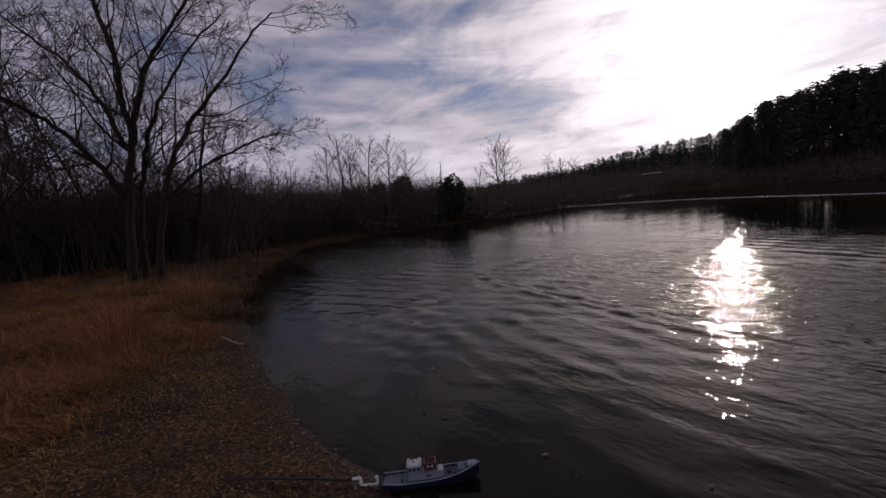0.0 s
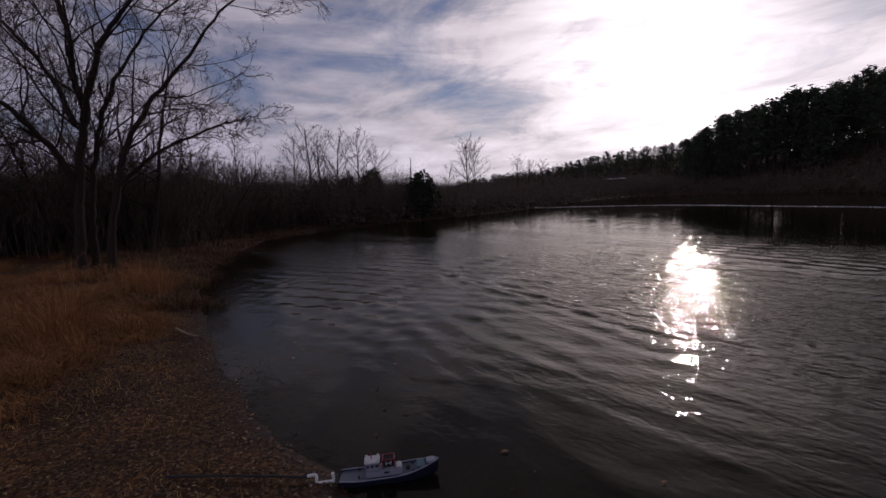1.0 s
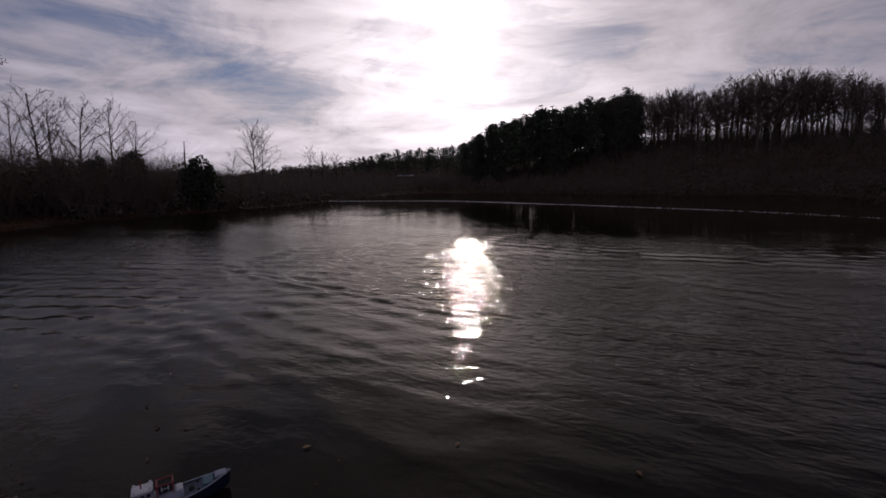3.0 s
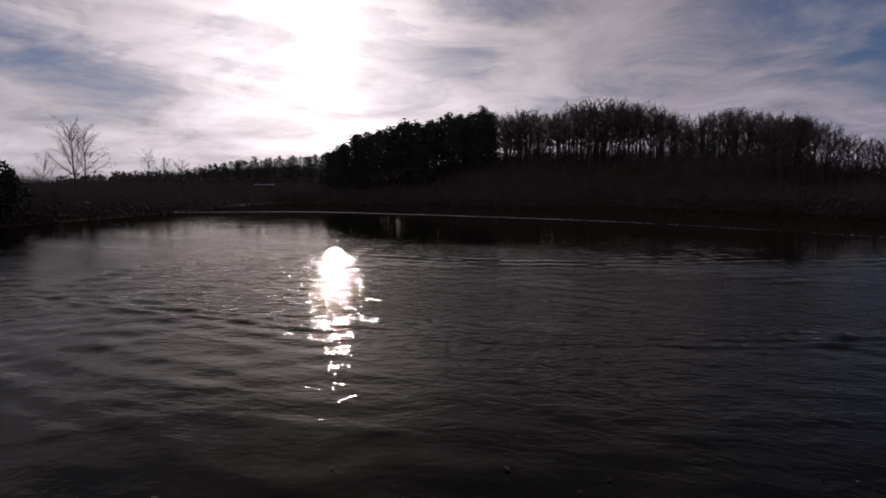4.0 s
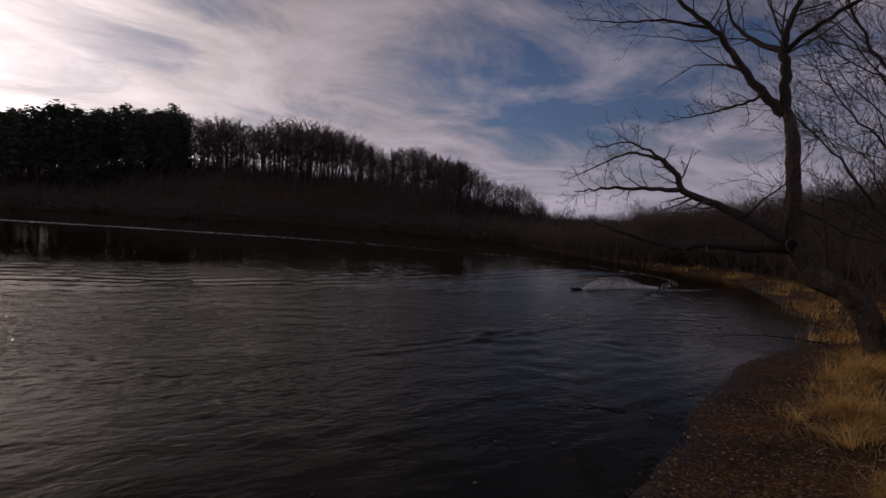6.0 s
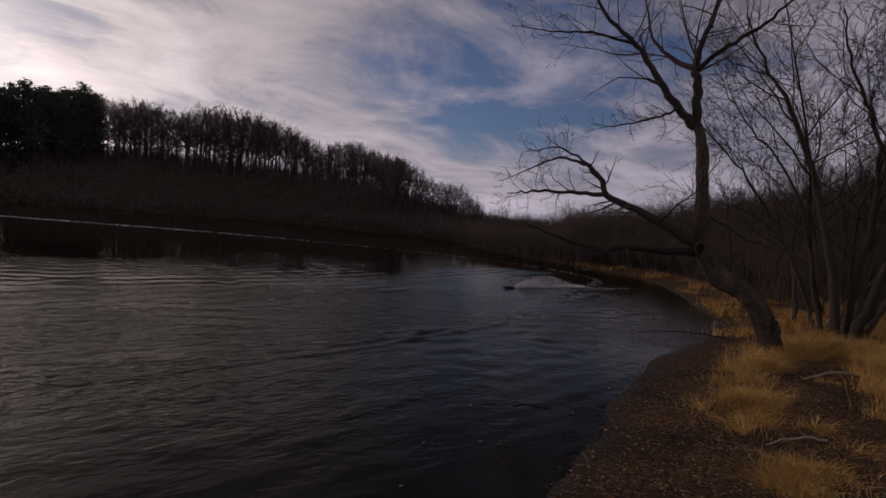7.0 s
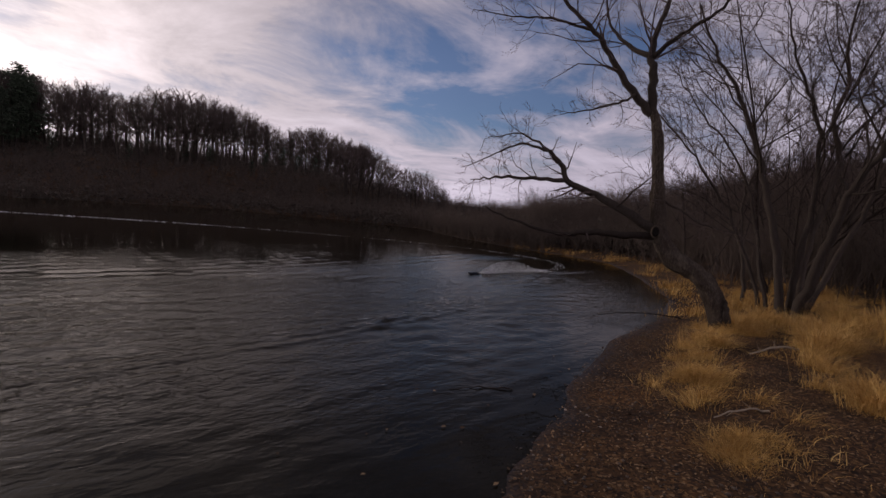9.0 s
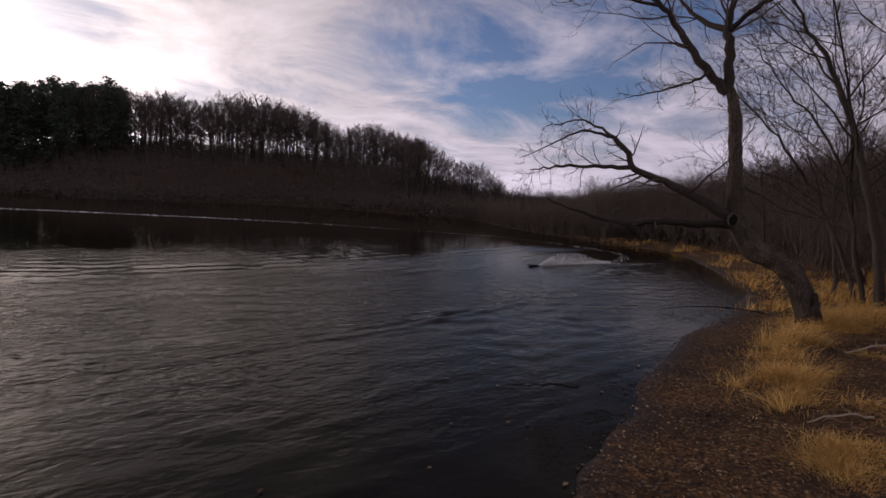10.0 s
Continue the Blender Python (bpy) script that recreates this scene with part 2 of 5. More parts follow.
def ground_material():
    """Dark soil under a carpet of broken leaves, wet at the waterline."""
    m = bpy.data.materials.new("ground_soil")
    m.use_nodes = True
    nt = m.node_tree
    L = nt.links.new
    b = nt.nodes["Principled BSDF"]
    b.inputs["Specular IOR Level"].default_value = 0.2
    tc = nt.nodes.new("ShaderNodeTexCoord")
    cell = node(nt, "ShaderNodeTexVoronoi", Scale=46.0, Randomness=1.0)
    warp = node(nt, "ShaderNodeTexNoise", Scale=16.0, Detail=3.0)
    add = nt.nodes.new("ShaderNodeVectorMath")
    add.operation = "ADD"
    mul = nt.nodes.new("ShaderNodeVectorMath")
    mul.operation = "SCALE"
    mul.inputs["Scale"].default_value = 0.05
    L(tc.outputs["Object"], warp.inputs["Vector"])
    L(warp.outputs["Color"], mul.inputs[0])
    L(tc.outputs["Object"], add.inputs[0])
    L(mul.outputs[0], add.inputs[1])
    L(add.outputs[0], cell.inputs["Vector"])
    one = nt.nodes.new("ShaderNodeSeparateColor")
    L(cell.outputs["Color"], one.inputs[0])
    leaf = ramp(nt, one.outputs[0], [(0.0, (0.016, 0.010, 0.007)), (0.4, (0.045, 0.025, 0.013)), (0.75, (0.078, 0.043, 0.020)), (0.95, (0.13, 0.076, 0.036)), (1.0, (0.18, 0.125, 0.075))])
    broad = node(nt, "ShaderNodeTexNoise", Scale=1.1, Detail=4.0)
    L(tc.outputs["Object"], broad.inputs["Vector"])
    patchy = ramp(nt, broad.outputs[0], [(0.32, (0.6, 0.52, 0.46)), (0.5, (1.2, 1.08, 0.92)), (0.68, (1.75, 1.45, 1.08))])
    mix = nt.nodes.new("ShaderNodeMix")
    mix.data_type, mix.blend_type = "RGBA", "MULTIPLY"
    mix.inputs["Factor"].default_value = 1.0
    L(leaf, mix.inputs["A"])
    L(patchy, mix.inputs["B"])
    sep = nt.nodes.new("ShaderNodeSeparateXYZ")
    L(tc.outputs["Object"], sep.inputs[0])
    wet = ramp(nt, maths(nt, "ADD", maths(nt, "MULTIPLY", maths(nt, "ADD", sep.outputs[2], 0.02), 9.0), maths(nt, "MULTIPLY", broad.outputs[0], 0.3)), [(0.25, (0.42,) * 3), (0.75, (1, 1, 1))])
    damp = nt.nodes.new("ShaderNodeMix")
    damp.data_type, damp.blend_type = "RGBA", "MULTIPLY"
    damp.inputs["Factor"].default_value = 1.0
    L(mix.outputs["Result"], damp.inputs["A"])
    L(wet, damp.inputs["B"])
    L(damp.outputs["Result"], b.inputs["Base Color"])
    L(ramp(nt, wet, [(0.4, (0.35,) * 3), (1.0, (0.9,) * 3)]), b.inputs["Roughness"])
    bp = node(nt, "ShaderNodeBump", Strength=0.9, Distance=0.02)
    L(maths(nt, "ADD", one.outputs[1], maths(nt, "MULTIPLY", warp.outputs[0], 0.6)), bp.inputs["Height"])
    L(bp.outputs[0], b.inputs["Normal"])
    return m


SOIL = ground_material()
WATER = water_material()


# ---- mesh helpers ----
def mesh_of(name, verts, faces, mat, smooth=False):
    me = bpy.data.meshes.new(name)
    verts = np.asarray(verts, dtype=np.float32).reshape(-1, 3)
    if isinstance(faces, np.ndarray):
        n, k = faces.shape
        me.vertices.add(len(verts))
        me.vertices.foreach_set("co", verts.ravel())
        me.loops.add(n * k)
        me.loops.foreach_set("vertex_index", faces.astype(np.int32).ravel())
        me.polygons.add(n)
        me.polygons.foreach_set("loop_start", np.arange(0, n * k, k, dtype=np.int32))
        me.update(calc_edges=True)
    else:
        me.from_pydata(verts.tolist(), [], faces)
        me.update()
    if smooth:
        me.polygons.foreach_set("use_smooth", [True] * len(me.polygons))
    me.materials.append(mat)
    return me


def part(name, data, mat, parent, label=""):
    """Links a bmesh or mesh as one mesh object under a thing or a part."""
    if isinstance(data, bmesh.types.BMesh):
        me = bpy.data.meshes.new(name)
        data.to_mesh(me)
        data.free()
        me.materials.append(mat)
        data = me
    ob = new(name, data)
    ob.parent = parent
    return tagged(ob, label)


def smoothstep(a, b, v):
    t = np.clip((v - a) / (b - a), 0, 1)
    return t * t * (3 - 2 * t)


# ---- plan of the shore ----
SHORE = [(-0.5, 1.15), (-2.6, 1.05), (-3.8, 0.92), (-5.5, 1.05), (-7.4, 1.25), (-10.5, 1.7), (-13.6, 2.5), (-17.5, 4.0), (-22.6, 6.8),
         (-25.4, 11.5), (-26.0, 16.5), (-28.0, 29.0), (-35.6, 53.0), (-38.0, 64.0), (-29.0, 69.0), (-13.0, 63.0), (-6.0, 57.5),
         (10.0, 62.0), (21.0, 47.0), (24.0, 35.0), (20.5, 26.0), (19.3, 19.0), (19.2, 15.2), (18.6, 12.0), (15.2, 8.6), (11.6, 5.6),
         (8.6, 4.4), (7.0, 4.1), (4.9, 3.3), (3.7, 2.65), (2.4, 2.0), (1.0, 1.45)]


def shore_distance(x, y):
    """Metres from the waterline: above nought on land, below it in the lake."""
    x, y = np.asarray(x, float), np.asarray(y, float)
    best = np.full(x.shape, 1e9)
    inside = np.zeros(x.shape, bool)
    for (ax, ay), (bx, by) in zip(SHORE, SHORE[1:] + SHORE[:1]):
        dx, dy = bx - ax, by - ay
        t = np.clip(((x - ax) * dx + (y - ay) * dy) / (dx * dx + dy * dy), 0, 1)
        best = np.minimum(best, np.hypot(x - ax - t * dx, y - ay - t * dy))
        cross = (ay > y) != (by > y)
        inside ^= cross & (x < ax + (y - ay) * dx / (dy if dy else 1e-9))
    return np.where(inside, -best, best)


def ripple(x, y, f, seed=0.0):
    return np.sin(f * x + 1.7 * np.sin(f * 0.73 * y + seed)) * np.cos(f * 0.9 * y + 1.3 * np.sin(f * 0.61 * x + seed * 2))


def ground_height(x, y):
    x, y = np.asarray(x, float), np.asarray(y, float)
    s = shore_distance(x, y)
    s = s + (0.10 * ripple(x, y, 2.1, 1.0) + 0.05 * ripple(x, y, 6.3, 2.0) + 0.03 * ripple(x, y, 13.0, 0.4)) * np.clip(4 / (np.hypot(x, y) + 1), 0.2, 1)
    z = np.where(s < 0, np.maximum(-1.5, 0.11 * s), 0.42 * (1 - np.exp(-np.maximum(s, 0) / 3.2)) + 0.012 * np.clip(s, 0, 60))
    land = smoothstep(0.2, 2.0, s)
    z = z + land * (0.035 * ripple(x, y, 1.3) + 0.012 * ripple(x, y, 4.7, 2.0))
    r = np.hypot(x, y)
    z = z + land * smoothstep(15, 60, r) * 0.35 * ripple(x, y, 0.11, 0.5)
    # wooded hill over the water
    z = z + 6.6 * smoothstep(1, 36, s) * smoothstep(-48, -14, x) * smoothstep(52, 66, y) * (1 - smoothstep(22, 58, x))
    z = z + 0.7 * smoothstep(2, 30, s) * smoothstep(20, 40, x) * smoothstep(10, 30, y)
    # low ridge far beyond
    z = z + 9.0 * smoothstep(95, 190, y) * (1 - smoothstep(-70, -10, x)) * smoothstep(-190, -110, x)
    # slopes behind both banks
    z = z + 6.5 * smoothstep(14, 55, x) * (1 - smoothstep(10, 40, y)) * smoothstep(6, 40, s)
    z = z + 1.5 * smoothstep(-20, -60, x) * smoothstep(4, 40, s)
    return z


def ground_at(x, y):
    return float(ground_height(np.array([x]), np.array([y]))[0])


def grid(us, vs, height, name, mat):
    X, Y = np.meshgrid(us, vs)
    Z = height(X, Y)
    n, k = X.shape
    i = (np.arange(n - 1)[:, None] * k + np.arange(k - 1)[None, :]).ravel()
    return mesh_of(name, np.stack([X.ravel(), Y.ravel(), Z.ravel()], 1), np.stack([i, i + 1, i + k + 1, i + k], 1), mat, True)


spread = 3.6 * np.sinh(np.linspace(-7.0, 7.0, 350))
ground = new("ground", grid(spread, spread, ground_height, "ground", SOIL))
tagged(ground, "brown leaf-strewn lake bank rising into wooded slopes", "ground", kind="structure")


def water_height(x, y):
    edge = smoothstep(-26, -22, x) * (1 - smoothstep(20, 24, x)) * (1 - smoothstep(28, 33, y)) * smoothstep(-1, 1.5, y)
    near = np.hypot(x, y)
    h = 0.005 * np.sin(8.5 * (0.82 * x + 0.57 * y) + 0.9 * np.sin(0.9 * x) + 0.8 * np.sin(0.7 * y)) * smoothstep(8, 1.5, np.hypot(x + 3.0, y - 4.0)) * (0.55 + 0.45 * ripple(x, y, 0.8, 2.0))
    # short-crested wind ripples
    rng = np.random.default_rng(3)
    chop = np.zeros_like(h)
    for _ in range(26):
        wave = rng.uniform(0.27, 0.60)
        a = rng.normal(1.5, 0.85)
        chop = chop + 0.0024 * (wave / 0.5) ** 1.2 * np.sin(6.283 / wave * (math.cos(a) * x + math.sin(a) * y) + rng.uniform(0, 6.28))
    h = h + chop * (0.45 + 0.55 * (0.5 + 0.5 * ripple(x, y, 0.33, 1.0))) * (0.42 + 0.58 * smoothstep(3.5, 7.0, near)) * smoothstep(0.2, 1.6, -shore_distance(x, y)) * (1 - 0.8 * smoothstep(9, 19, near))
    # long low wash lines left by a passing boat
    for base, high, wide in ((5.35, 0.024, 0.06), (5.60, 0.020, 0.055), (5.86, 0.012, 0.05), (10.9, 0.026, 0.085), (11.5, 0.018, 0.085), (12.2, 0.014, 0.085)):
        bend = np.where(x > 0, 0.060 * np.clip(x, 0, 12) ** 1.75, 0.012 * x * x) * (1.0 if base < 8 else 0.62)
        line = base + bend + 0.05 * np.sin(0.9 * x) + 0.03 * np.sin(2.3 * x + base)
        h = h + high * (0.7 + 0.3 * np.sin(0.7 * x + base)) * np.exp(-((y - line) / wide) ** 2)
    # a train of low swells running in to the beach
    for k in range(11):
        line = 2.45 + 0.27 * k + 0.012 * k * k + np.where(x < -1.0, 0.040 * (x + 1.0) ** 2, 0.10 * np.clip(x, 0, 9)) + 0.06 * np.sin(0.8 * x + k) + 0.03 * np.sin(1.9 * x + 2.2 * k)
        h = h + np.interp(x, [-3.0, -0.8, 0.8, 2.5], [0.0065, 0.0025, 0.0025, 0.0055]) * np.exp(-((y - line) / 0.085) ** 2) * smoothstep(-9, -6, x) * (1 - smoothstep(4.5, 8.0, x)) * np.clip(0.65 + 0.4 * np.sin(1.1 * x + 1.7 * k) + 0.25 * np.sin(2.7 * x - k), 0, 1.2)
    return h * edge


def inside_lake_mesh():
    X, Y = np.meshgrid(np.concatenate([np.arange(-60, -26, 2.0), np.arange(-26, -14, 0.22), np.arange(-14, 12, 0.11), np.arange(12, 24.01, 0.2), np.arange(26, 60, 2.0)]),
                       np.concatenate([np.arange(0.3, 9, 0.055), np.arange(9, 15, 0.085), np.arange(15, 33.01, 0.15), np.arange(35, 90, 2.0)]))
    Z = water_height(X, Y)
    s = shore_distance(X, Y)
    n, k = X.shape
    i = (np.arange(n - 1)[:, None] * k + np.arange(k - 1)[None, :]).ravel()
    q = np.stack([i, i + 1, i + k + 1, i + k], 1)
    keep = s.ravel()[q].min(1) < 0.9
    q = q[keep]
    used, back = np.unique(q, return_inverse=True)
    v = np.stack([X.ravel(), Y.ravel(), Z.ravel()], 1)[used]
    return mesh_of("water", v, back.reshape(q.shape), WATER, True)


water = new("water", inside_lake_mesh())
tagged(water, "dark rippled lake water with silver sun glints", "water", kind="structure")


# ---- trees ----
def tube(points, radii, sides):
    """Vertices and quads of one tapered round limb."""
    p = np.asarray(points, float)
    r = np.asarray(radii, float)
    n = len(p)
    d = np.gradient(p, axis=0)
    d /= np.linalg.norm(d, axis=1)[:, None] + 1e-9
    ref = np.eye(3)[[np.abs(d).max(0).argmin()]]
    a = np.cross(d, ref)
    a /= np.linalg.norm(a, axis=1)[:, None] + 1e-9
    b = np.cross(d, a)
    t = np.arange(sides) * 2 * math.pi / sides
    knot = 1 + (0.05 * np.sin(np.arange(n)[:, None] * 0.8 + t[None] * 3) + 0.05 * np.sin(np.arange(n)[:, None] * 0.35 - t[None] * 2 + 1)) * (sides > 6) + 0.035 * np.sin(t[None] * 9 + 0.5 * np.sin(np.arange(n)[:, None] * 0.5)) * (sides > 20)
    v = p[:, None] + (r[:, None] * knot)[:, :, None] * (np.cos(t)[None, :, None] * a[:, None] + np.sin(t)[None, :, None] * b[:, None])
    i = np.arange(n - 1)[:, None] * sides
    j = np.arange(sides)[None, :]
    k = (j + 1) % sides
    f = np.stack([(i + j), (i + k), (i + sides + k), (i + sides + j)], 2).reshape(-1, 4)
    return v.reshape(-1, 3), f


def limbs_mesh(name, limbs, mat, sides):
    vs, fs, n = [], [], 0
    for pts, rad in limbs:
        v, f = tube(pts, rad, sides)
        vs.append(v)
        fs.append(f + n)
        n += len(v)
    return mesh_of(name, np.concatenate(vs), np.concatenate(fs), mat, True)


def grow(rng, start, heading, length, radius, bits, wander, lift):
    """One limb: a wandering line that tapers and bends up by lift."""
    p, d = np.array(start, float), np.array(heading, float)
    d /= np.linalg.norm(d)
    pts, step = [p.copy()], length / bits
    for _ in range(bits):
        d = d + rng.normal(0, wander, 3) + np.array([0, 0, lift])
        d /= np.linalg.norm(d)
        p = p + d * step
        pts.append(p.copy())
    rad = radius * (1 - 0.82 * np.linspace(0, 1, bits + 1) ** 0.9)
    return np.array(pts), rad


def sprout(rng, limb, count, ratio, spread_deg, first, bits, wander, lift, thick=0.55, floor_r=0.0):
    """Side limbs off a limb."""
    pts, rad = limb
    n = len(pts) - 1
    total = np.linalg.norm(np.diff(pts, axis=0), axis=1).sum()
    out = []
    for k in range(count):
        u = first + (1 - first) * (k + rng.random()) / count
        i = min(int(u * n), n - 1)
        w = u * n - i
        p = pts[i] * (1 - w) + pts[i + 1] * w
        d = pts[i + 1] - pts[i]
        d /= np.linalg.norm(d) + 1e-9
        side = np.cross(d, rng.normal(0, 1, 3))
        side /= np.linalg.norm(side) + 1e-9
        a = radians(spread_deg * rng.uniform(0.6, 1.3))
        head = d * math.cos(a) + side * math.sin(a)
        size = total * ratio * (1.15 - 0.6 * u) * rng.uniform(0.6, 1.25)
        r = max(floor_r, (rad[i] * (1 - w) + rad[i + 1] * w) * thick * rng.uniform(0.7, 1.0))
        out.append(grow(rng, p, head, size, r, bits, wander, lift))
    return out


def cones(base, tip, r):
    """Many thin pointed stems, three faces each."""
    base, tip = np.asarray(base, float), np.asarray(tip, float)
    n = len(base)
    a = np.random.default_rng(n).uniform(0, 6.28, n)
    ring = [base + np.stack([np.cos(a + k * 2.094) * r, np.sin(a + k * 2.094) * r, 0 * a], 1) for k in range(3)]
    v = np.stack(ring + [tip], 1).reshape(-1, 3)
    m = np.arange(n) * 4
    f = np.concatenate([np.stack([m + i, m + (i + 1) % 3, m + 3], 1) for i in range(3)])
    return v, f


def bare_tree(seed, height, radius, stems=1, lean=0.08, first=0.3, limbs=13, subs=5, twigs=5, spray=0, twig_r=0.010, bark=BARK, narrow=42, sides=6, name="bare_tree", tips=0, sway=0.07, tip_r=0.8, dome=0.0):
    """A leafless tree: trunk, boughs, twigs."""
    rng = np.random.default_rng(seed)
    tree = new(name)
    trunk, bough, twig = [], [], []
    for s in range(stems):
        a = rng.uniform(0, 6.28)
        out = lean if stems == 1 else lean + 0.16
        at = (0.0, 0.0, -0.25) if stems == 1 else (0.22 * math.cos(a), 0.22 * math.sin(a), -0.25)
        main = grow(rng, at, (out * math.cos(a), out * math.sin(a), 1), height * (0.92 if dome else rng.uniform(0.85, 1.05)) + 0.25, radius * rng.uniform(0.75, 1), 11, sway if stems == 1 else 0.11, 0.03)
        main[1][0] *= 1.9 if stems == 1 else 1.35
        main[1][1] *= 1.08
        trunk.append(main)
        one = sprout(rng, main, limbs, 0.40, narrow, first, 7 if spray else 6, 0.2 if spray else 0.13, 0.05, 0.55, twig_r * 1.6)
        if dome:
            # boughs reach out to a rounded crown
            one = []
            low = height * (0.5 * first + 0.5)
            size = np.array([dome * height, dome * height, height * 1.02 - low])
            for k in range(limbs):
                u = first + (0.93 - first) * ((k + rng.random()) / limbs) ** 1.2
                i = min(int(u * 11), 10)
                p = main[0][i] + (main[0][i + 1] - main[0][i]) * (u * 11 - i)
                a, tilt = k * 2.4 + rng.normal(0, 0.4), radians(rng.normal(narrow, 9) * (1.15 - 0.5 * u))
                head = np.array([math.cos(a) * math.sin(tilt), math.sin(a) * math.sin(tilt), math.cos(tilt)])
                q, e = (p - [main[0][-1][0] * 0.6, main[0][-1][1] * 0.6, low]) / size, head / size
                ee, qe = e @ e, q @ e
                reach = (-qe + math.sqrt(max(0.02, qe * qe - ee * (q @ q - 1)))) / ee
                one.append(grow(rng, p, head, max(0.05 * height, reach * rng.uniform(0.82, 1.0)), max(twig_r * 1.6, main[1][i] * rng.uniform(0.42, 0.62)), 6, 0.12, 0.035))
        bough += one
        for b in one:
            two = sprout(rng, b, subs, 0.34 if dome else 0.48, 42, 0.25 if dome else 0.2, 2 if tips else 4, 0.16, 0.05, 0.6, twig_r * 1.2)
            bough += two if spray else []
            twig += [] if spray else two
            for c in two if twigs else ():
                three = sprout(rng, c, twigs, 0.5, 40, 0.15, 3 if spray else 2, 0.18, 0.04, 0.6, twig_r)
                twig += three
                if spray:
                    for e in three:
                        twig += sprout(rng, e, spray, 0.55, 38, 0.15, 2, 0.16, 0.03, 0.6, twig_r * 0.7)
    part("trunk", limbs_mesh("trunk", trunk + bough, bark, sides + 2 if spray else sides), bark, tree)
    crown = limbs_mesh("crown", twig, TWIG, 3)
    if tips:
        ends = np.array([(p[i], p[i] + (p[-1] - p[0]) * (rng.uniform(0.05, 0.35) if dome else rng.uniform(0.2, 0.55)) + rng.normal(0, 0.36 if dome else 0.3, 3) * np.linalg.norm(p[-1] - p[0]))
                         for p, _ in twig for i in rng.integers(0, len(p), tips)])
        v, f = cones(ends[:, 0], ends[:, 1], twig_r * tip_r)
        old = np.array([q.co for q in crown.vertices])
        faces = [list(q.vertices) for q in crown.polygons] + (f + len(old)).tolist()
        crown = mesh_of("crown", np.concatenate([old, v]), faces, TWIG)
    part("crown", crown, TWIG, tree, "leafless brown twigs")
    return tree


def pine_tree(seed, height, radius, bare=0.35, wide=0.2):
    """A pine: bare lower trunk, whorls of boughs, clumps of needles."""
    rng = np.random.default_rng(seed)
    tree = new("pine_tree")
    main = grow(rng, (0, 0, -0.3), (rng.normal(0, 0.03), rng.normal(0, 0.03), 1), height + 0.3, radius, 9, 0.02, 0.02)
    boughs, vs, n = [], [], 0
    pts = main[0]
    for k in range(30):
        u = bare + (0.985 - bare) * (k + rng.random()) / 30
        i = min(int(u * 9), 8)
        p = pts[i] + (pts[i + 1] - pts[i]) * (u * 9 - i)
        a = rng.uniform(0, 6.28)
        reach = height * wide * (1.1 - 0.85 * (u - bare) / (1 - bare)) * rng.uniform(0.5, 1.2)
        limb = grow(rng, p, (math.cos(a), math.sin(a), rng.uniform(-0.05, 0.3)), reach, radius * 0.22, 4, 0.09, 0.04)
        boughs.append(limb)
        for q, w in zip(limb[0][1:], (0.3, 0.6, 0.9, 1.0)):
            for _ in range(11):
                c = q + rng.normal(0, 0.20 + 0.020 * height, 3) * np.array([1, 1, 0.6])
                s = rng.uniform(0.08, 0.24) * height / 12
                e = rng.normal(0, 1, (4, 3)) * s * np.array([1, 1, 0.55])
                vs.append(c + e)
    v = np.concatenate(vs)
    m = np.arange(0, len(v), 4)
    f = np.concatenate([np.stack([m, m + 1, m + 2], 1), np.stack([m, m + 2, m + 3], 1), np.stack([m, m + 3, m + 1], 1), np.stack([m + 1, m + 3, m + 2], 1)])
    part("trunk", limbs_mesh("trunk", [main] + boughs, BARK_DARK, 4), BARK_DARK, tree)
    part("crown", mesh_of("crown", v, f, NEEDLE), NEEDLE, tree, "dark green needle clumps")
    return tree


def place(kinds, rng, spots, label, category, group, size=lambda i: 1.0):
    """Stands copies of some kinds of tree on the ground at the spots; the first use of each kind is itself."""
    for i, (x, y, h) in enumerate(spots):
        kind, tall = kinds[rng.integers(len(kinds))]
        s = h / tall
        m = Matrix.LocRotScale((x, y, ground_at(x, y) - 0.05), Euler((0, 0, rng.uniform(0, 6.28))), (s * rng.uniform(0.85, 1.1), s * rng.uniform(0.85, 1.1), s))
        if not kind.get("used"):
            kind["used"] = 1
            kind.matrix_world = m
            ob = kind
        else:
            ob = copy_thing(kind, Matrix.Identity(4))
            ob.matrix_world = m
        tagged(ob, label, category, group)


def polar(az, d):
    a = radians(az)
    return d * math.sin(a), d * math.cos(a)


# the tops of the wood over the water: bearing and rise in degrees, from the beach
TOP_AZ = [-48, -41.6, -38.8, -35.3, -30, -25.4, -23.8, -22.6, -20.8, -18.4, -15.2, -9.4, -6.7, -5, -3.3, 0.2, 1.4, 2.9, 4.9, 9, 14.3, 16.2, 17.5, 19, 21.1, 23.5, 27.5, 29.2, 31.3, 33.3, 34.8, 36.7, 37.5, 45]
TOP_EL = [2.0, 2.2, 2.4, 3.5, 4.1, 4.5, 4.7, 5.7, 6.6, 7.4, 8.0, 8.7, 9.1, 9.8, 9.2, 9.6, 8.7, 9.4, 10.2, 10.1, 9.1, 8.2, 7.4, 8.3, 8.6, 7.7, 7.0, 5.8, 4.7, 4.9, 4.2, 2.8, 1.7, 1.8]


def top_height(az, d, x, y, rng, loose=0.06, share=0.96):
    el = np.interp(az, TOP_AZ, TOP_EL)
    return max(2.0, (1.8 + d * math.tan(radians(el)) * (1 + rng.normal(0, loose)) - ground_at(x, y)) * share)


